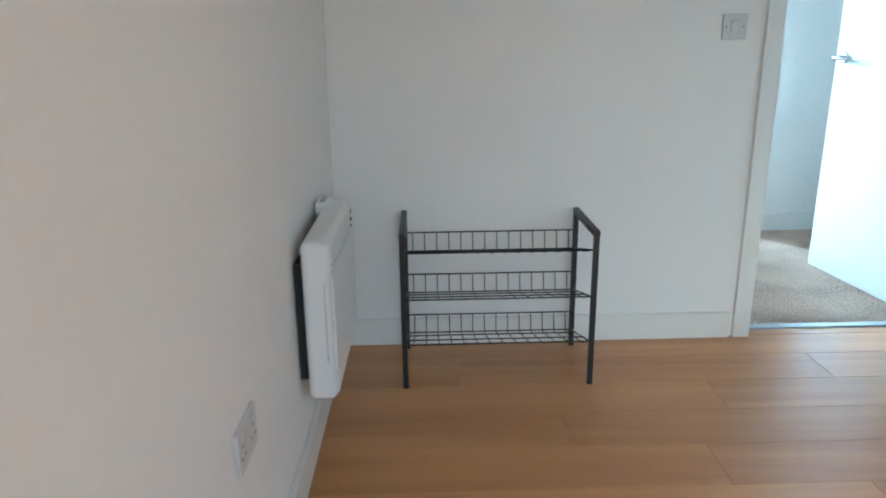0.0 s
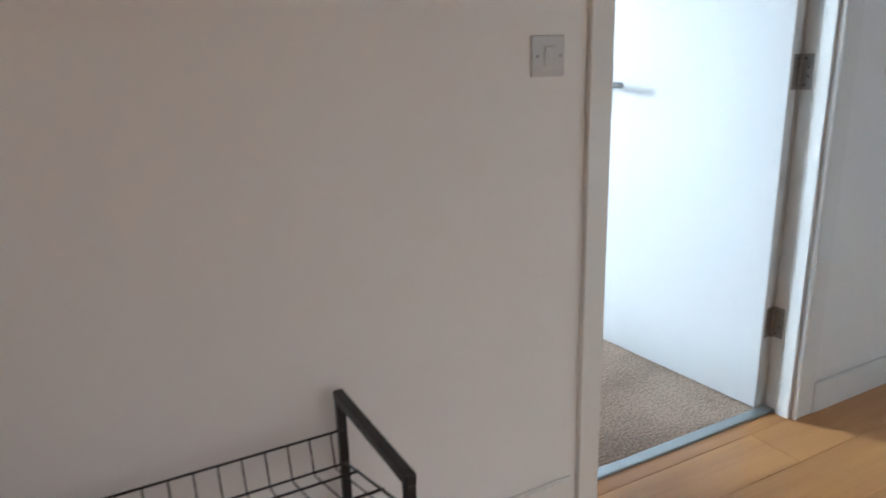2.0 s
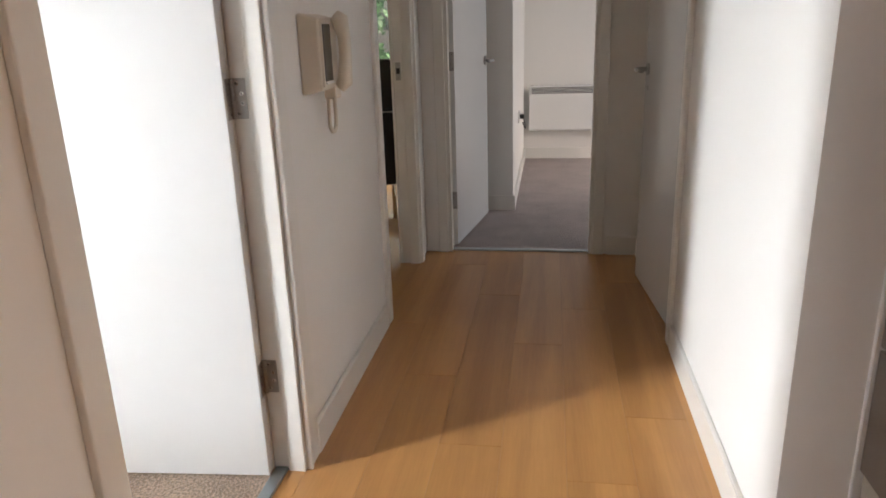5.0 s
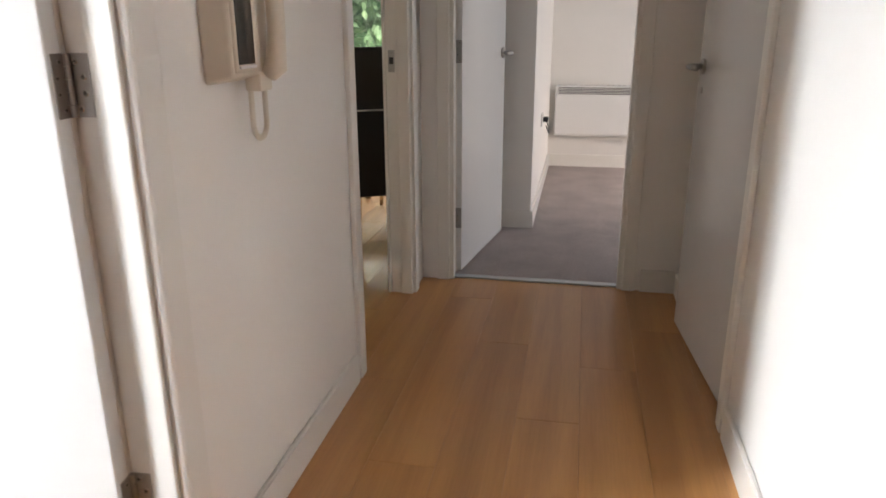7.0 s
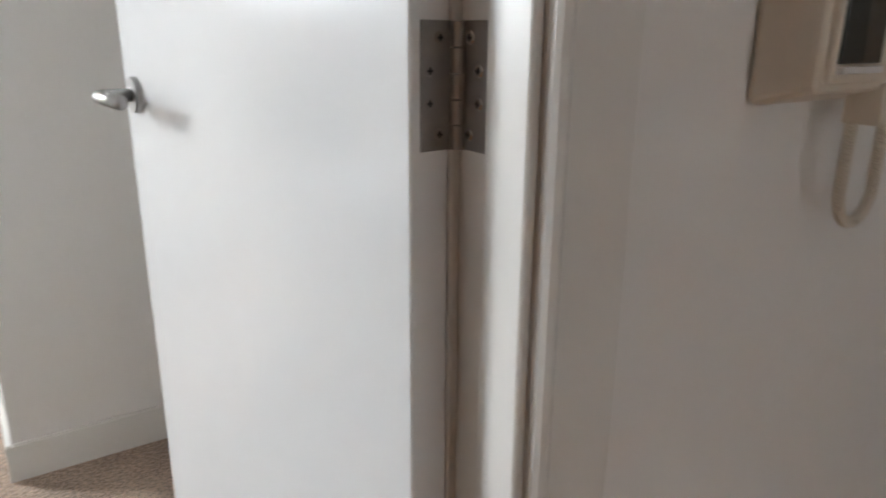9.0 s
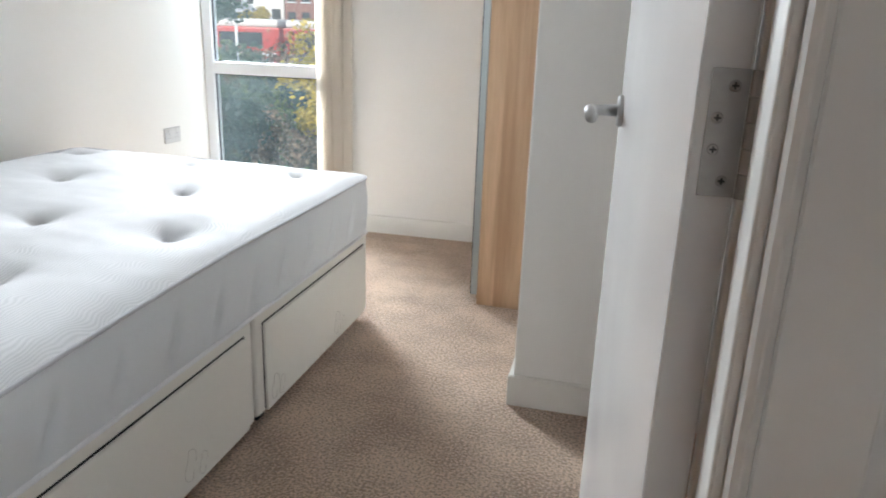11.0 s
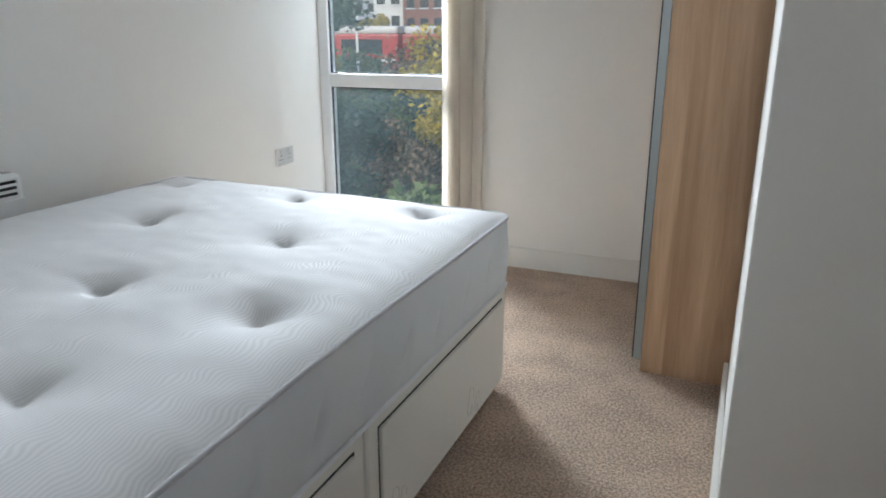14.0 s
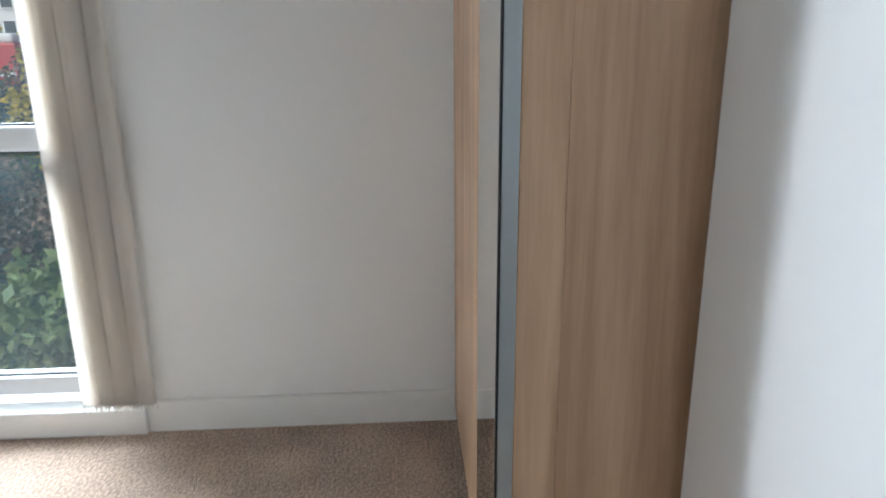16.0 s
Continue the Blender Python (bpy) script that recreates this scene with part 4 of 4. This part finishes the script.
def dining_chair(x, y, rz, label):
    """A tall black upholstered chair on bent chrome legs; local +y is the way it faces."""
    c = thing("dining_chair", (x, y, 0), label, "chair", "chairs at the dining table", rz=rz)
    seat = box(-0.21, 0.21, -0.20, 0.22, 0.42, 0.49, 0.022, 3)
    part("seat", seat, LEATHER, c, local=True, smooth=True)
    bk = box(-0.205, 0.205, -0.245, -0.195, 0.33, 1.085, 0.02, 3)
    for v in bk.verts:
        v.co.y -= 0.06 * max(0, v.co.z - 0.45)
    part("backrest", bk, LEATHER, c, local=True, smooth=True)
    part("back_rail", tube([(-0.225, -0.262, 0.78), (0.225, -0.262, 0.78)], 0.007, 10), CHROME, c, local=True)
    for sx in (-1, 1):
        part("leg", tube([(sx * 0.15, -0.19, 0.42), (sx * 0.155, -0.22, 0.25), (sx * 0.16, -0.30, 0.0)], 0.016, 12), CHROME, c, local=True, smooth=True)
        part("leg", tube([(sx * 0.19, 0.18, 0.42), (sx * 0.20, 0.20, 0.0)], 0.014, 12), CHROME, c, local=True, smooth=True)
    return c


dining_chair(5.05, 0.43, -62, "black leatherette dining chair with chrome legs")
dining_chair(5.75, 0.42, -5, "black leatherette dining chair beside the glass table")


def dining_table(x, y):
    t = thing("dining_table", (x, y, 0), "rectangular glass dining table on chrome legs", "table")
    part("tabletop", box(x - 0.42, x + 0.42, y - 0.33, y + 0.5, 0.745, 0.757, 0.003), TABLEGLASS, t)
    for dx in (-0.36, 0.36):
        for dy in (-0.27, 0.44):
            part("leg", tube([(x + dx, y + dy, 0), (x + dx, y + dy, 0.745)], 0.024, 16), CHROME, t, smooth=True)
    part("lower_shelf", box(x - 0.33, x + 0.33, y - 0.24, y + 0.41, 0.33, 0.338, 0.002), TABLEGLASS, t)
    return t


dining_table(5.78, 1.02)
w2 = thing("window_2", (7.63, 0.5, 0.5), "white plastic dining room window", "window", kind=S)
part("window_frame", boxes([(7.63, 7.69, 0.5, 0.56, 0.5, 2.25), (7.63, 7.69, 2.54, 2.6, 0.5, 2.25), (7.63, 7.69, 0.56, 2.54, 0.5, 0.56), (7.63, 7.69, 0.56, 2.54, 2.19, 2.25), (7.63, 7.69, 1.53, 1.57, 0.56, 2.19)], 0.005), UPVC, w2)
for a, b in ((0.56, 1.53), (1.57, 2.54)):
    pn = part("pane", box(7.655, 7.661, a, b, 0.56, 2.19), GLASS, w2)
    pn.visible_shadow = False


# ---- outside ----
GROUND = -3.6
solid("wall_lower_storey", boxes([(-0.28, 7.74, -4.32, 3.52, GROUND, -0.16)]), BRICK, "brick lower storey of the building", "wall", kind=S)
solid("ground", boxes([(-2500, 2500, -2500, 2500, GROUND - 1.0, GROUND)]), SOIL, "dark earth and leaf litter ground", "ground", kind=S)


def crown_mesh(name, seed, radius, height, z0, count, size, material, lumps=9, cone=0.0):
    """Many small leaves gathered in uneven clumps."""
    rs = np.random.RandomState(seed)
    cs = []
    for i in range(lumps):
        a, f = rs.uniform(0, 6.28), rs.uniform(0.05, 1.0)
        spread = radius * (1 - cone * f) * rs.uniform(0.25, 0.95)
        cs.append((spread * math.cos(a), spread * math.sin(a), z0 + height * f, radius * rs.uniform(0.28, 0.52) * (1 - 0.5 * cone * f)))
    cs = np.array(cs)
    pick = rs.randint(0, lumps, count)
    d = rs.normal(size=(count, 3))
    d /= np.linalg.norm(d, axis=1)[:, None]
    rr = rs.uniform(0.35, 1.0, count) ** 0.5 * (1 + 0.25 * rs.normal(size=count) * 0.6)
    c = cs[pick, :3] + d * (cs[pick, 3] * rr)[:, None] * np.array([1, 1, 0.8])
    c[:, 2] = np.maximum(c[:, 2], 0.05)
    u = rs.normal(size=(count, 3))
    u /= np.linalg.norm(u, axis=1)[:, None]
    v = np.cross(u, rs.normal(size=(count, 3)))
    v /= np.linalg.norm(v, axis=1)[:, None]
    s = size * rs.uniform(0.6, 1.4, count)[:, None]
    verts = np.stack([c - u * s, c + v * s * 0.5, c + u * s, c - v * s * 0.5], 1).reshape(-1, 3)
    faces = np.arange(count * 4).reshape(-1, 4)
    me = bpy.data.meshes.new(name)
    me.from_pydata(verts.tolist(), [], faces.tolist())
    me.materials.append(material)
    return me


def tree(seed, x, y, radius, height, trunk_h, count, size, material, label, kind_of="tree", cone=0.0, lumps=12, low=None):
    t = thing(kind_of, (x, y, GROUND), label, kind_of)
    rnd = random.Random(seed)
    b = tube([(0, 0, -0.1), (0.05, 0.03, trunk_h * 0.5), (0, 0.08, trunk_h), (0.03, 0.05, trunk_h + height * 0.6)], [0.11, 0.085, 0.06, 0.015], 9)
    part("trunk", b, BARK, t, local=True, smooth=True)
    for i in range(6):
        a = rnd.uniform(0, 6.28)
        q = radius * rnd.uniform(0.5, 0.85)
        zz = trunk_h * rnd.uniform(0.45, 1.0)
        part("limb", tube([(0, 0.05, zz), (q * 0.5 * math.cos(a), q * 0.5 * math.sin(a), zz + height * 0.2), (q * math.cos(a), q * math.sin(a), zz + height * rnd.uniform(0.3, 0.6))], [0.045, 0.03, 0.008], 6), BARK, t, local=True, smooth=True)
    c = new("crown", crown_mesh("crown", seed, radius, height, trunk_h * 0.35 if low is None else low, count, size, material, lumps, cone))
    c.parent = t
    return t


tree(1, -1.30, 7.2, 1.05, 2.5, 1.1, 8000, 0.060, L_GREEN, "leafy green shrub near the window", "shrub")
tree(2, -2.75, 7.7, 1.15, 3.0, 1.2, 12000, 0.055, L_DARK, "dark blue-green evergreen shrub", "shrub")
tree(3, -2.25, 8.9, 0.9, 3.0, 1.2, 6500, 0.045, L_RUST, "shrub with rusty autumn leaves", "shrub")
tree(4, -2.10, 10.8, 0.95, 1.7, 2.6, 6500, 0.05, L_YELL, "small tree with yellow and olive autumn leaves", "tree", low=2.9, lumps=16)
tree(5, -4.75, 11.0, 0.95, 5.6, 1.6, 9000, 0.05, L_HAZE, "tall green tree outside the bedroom window, leaves paled for haze", "tree", cone=0.15, lumps=26)
tree(6, -7.4, 14.5, 1.9, 3.1, 1.4, 9000, 0.065, L_GREEN, "leafy green tree below the railway", "tree")
tree(7, -10.5, 17.5, 2.4, 2.8, 1.4, 8000, 0.085, L_RUST, "autumn tree with brown and green leaves", "tree")
tree(8, -1.3, 9.4, 1.5, 2.6, 1.2, 7000, 0.06, L_GREEN, "leafy green shrub below the bedroom window", "shrub")
tree(9, -14.5, 24.0, 3.0, 2.6, 1.2, 8000, 0.11, L_GREEN, "broad green tree below the railway", "tree")
tree(10, -10.0, 25.0, 3.0, 2.2, 1.2, 8000, 0.11, L_DARK, "dark green tree below the railway", "tree")
tree(11, -19.0, 33.0, 4.0, 2.6, 1.2, 8000, 0.15, L_GREEN, "green tree beside the railway", "tree")
tree(12, -13.5, 34.0, 4.0, 2.3, 1.0, 8000, 0.15, L_RUST, "brownish tree beside the railway", "tree")
tree(13, -32.6, 64.0, 1.6, 1.9, 3.2, 4000, 0.13, L_YELL, "yellow autumn tree beyond the railway", "tree", low=4.2)
tree(14, 11.0, 2.0, 2.2, 6.5, 1.5, 12000, 0.08, L_LIT, "green tree outside the dining room window", "tree")
tree(15, 12.5, 4.8, 2.4, 6.8, 1.5, 12000, 0.08, L_LIT, "green tree outside the dining room window", "tree")
tree(17, 9.9, 1.7, 1.3, 4.6, 1.5, 12000, 0.07, L_LIT, "dense green bush outside the dining room window", "shrub", low=1.5, lumps=22)
tree(18, 10.6, 3.1, 1.4, 4.8, 1.5, 12000, 0.07, L_LIT, "dense green bush outside the dining room window", "shrub", low=1.5, lumps=22)
tree(16, -3.55, 8.1, 1.2, 3.3, 1.0, 13000, 0.055, L_DARK, "dark evergreen shrub below the bedroom window", "shrub")


def train():
    t = thing("train", (-30, 50, GROUND), "red commuter train with pale roof on the railway", "train")
    for i in range(4):
        x0 = -83.1 + i * 20.4
        car = part("carriage", box(x0, x0 + 20.1, 48.6, 51.4, -1.95, 1.0, 0.12), RED, t)
        part("roof", box(x0 + 0.1, x0 + 20.0, 48.7, 51.3, 0.95, 1.58, 0.25, 3), ROOFW, car, "pale grey curved roof")
        for j in range(4):
            xx = x0 + 1.0 + j * 4.75
            part("carriage_window", box(xx, xx + 3.5, 48.55, 48.62, -0.40, 0.62, 0.02), TRAINGLASS, car)
        part("waist_stripe", box(x0 + 0.15, x0 + 19.9, 48.56, 48.61, -1.05, -0.80, 0.01), ROOFW, car, "pale stripe below the windows")
        part("underframe", box(x0 + 0.6, x0 + 19.4, 48.9, 51.1, GROUND, -1.95), DARK, car)
    return t


train()


def block(name, x0, x1, y, depth, top, material, floors, cols, label):
    b = thing(name, ((x0 + x1) / 2, y, GROUND), label, "building")
    part("wall", box(x0, x1, y, y + depth, GROUND, top), material, b)
    part("roof", box(x0 - 0.3, x1 + 0.3, y - 0.3, y + depth + 0.3, top, top + 0.5), CONCRETE, b)
    fh, cw = (top - 1.0) / floors, (x1 - x0) / cols
    for i in range(floors):
        for j in range(cols):
            wx, wz = x0 + cw * (j + 0.22), 1.0 + fh * (i + 0.25)
            wn2 = part("window", box(wx, wx + cw * 0.56, y - 0.06, y + 0.02, wz, wz + fh * 0.5), BGLASS, b)
            part("sill", box(wx - 0.1, wx + cw * 0.56 + 0.1, y - 0.18, y, wz - 0.15, wz), PALEB, wn2)
    return b


block("brick_building", -38.0, -18, 82, 14, 15.0, BRICK, 6, 11, "red-brown brick building with rows of windows")
block("white_building", -44.3, -40.1, 86, 10, 18.0, PALEB, 6, 2, "narrow white clad tower beyond the railway")
block("grey_building", -70, -50, 110, 14, 9.0, CONCRETE, 3, 9, "blue-grey office building in the distance")
# thin white catenary pole of the railway, carries no lamp
lp = thing("catenary_pole", (-12.2, 25.0, GROUND), "slim pale catenary pole among the trees", "lamp post")
part("post", tube([(-12.2, 25.0, GROUND), (-12.2, 25.0, 1.85)], [0.07, 0.045], 10), PALEB, lp, smooth=True)
part("cap", disc((-12.2, 25.0, 1.85), (0, 0, 1), 0.06, 0.05, 12), ALU, lp)

# ---- wall tiles and floor planks ----
tile_wall = thing("tile_panel", (1.6, -1.36, 0), "grey-brown wall tiles with pale grout", "wall tiles", kind=S)
for i in range(1):
    for j in range(9):
        z0, x0 = 0.072 + j * 0.28 - 0.28 * (1 if j == 0 else 0), 1.622 + i * 0.45
        if z0 < 0:
            continue
        part("tile", box(x0, min(x0 + 0.444, 2.045), -1.361, -1.349, z0, min(z0 + 0.272, H), 0.0015), TILE, tile_wall)
part("edge_trim", box(2.046, 2.059, -1.36, -1.340, 0, H, 0.003), PLASTIC, tile_wall, "white tile edge trim")

PW, PL = 0.1975, 1.30
JOINTS = [0.93, 0.446, 1.295, 0.75, 1.141, 0.21, 1.02, 0.62]
plank_mesh = {}


def plank(x0, x1, y0, y1):
    """One laminate plank, its edges eased; alike planks share a mesh."""
    key = (round(x1 - x0, 3), round(y1 - y0, 3))
    if key not in plank_mesh:
        b = box(-key[0] / 2 + 0.0002, key[0] / 2 - 0.0002, -key[1] / 2 + 0.0002, key[1] / 2 - 0.0002, -0.011, 0.0, 0.0012, 1)
        me = bpy.data.meshes.new("plank")
        b.to_mesh(me)
        b.free()
        me.materials.append(FLOORW)
        plank_mesh[key] = me
    ob = new("plank", plank_mesh[key])
    ob.parent = floor
    ob.location = ((x0 + x1) / 2, (y0 + y1) / 2, 0)


def lay(xa, xb, ya, yb, start, first=PW):
    y, row = yb, 0
    while y > ya + 0.02:
        y0 = max(ya, y - (PW if row else first))
        x = xa - PL + (JOINTS[row % 8] + start - xa) % PL
        while x < xb - 0.02:
            a, b = max(x, xa), min(x + PL, xb)
            if b - a > 0.03:
                plank(a, b, y0, y)
            x += PL
        y, row = y0, row + 1


lay(0.0, 4.60, -4.2, 0.0, 0.0, 0.175)
lay(1.60, 2.41, 0.0, 0.056, 0.2)
lay(3.57, 4.36, 0.0, 0.095, 0.2)
lay(2.87, 7.62, 0.095, 3.4, 0.6)
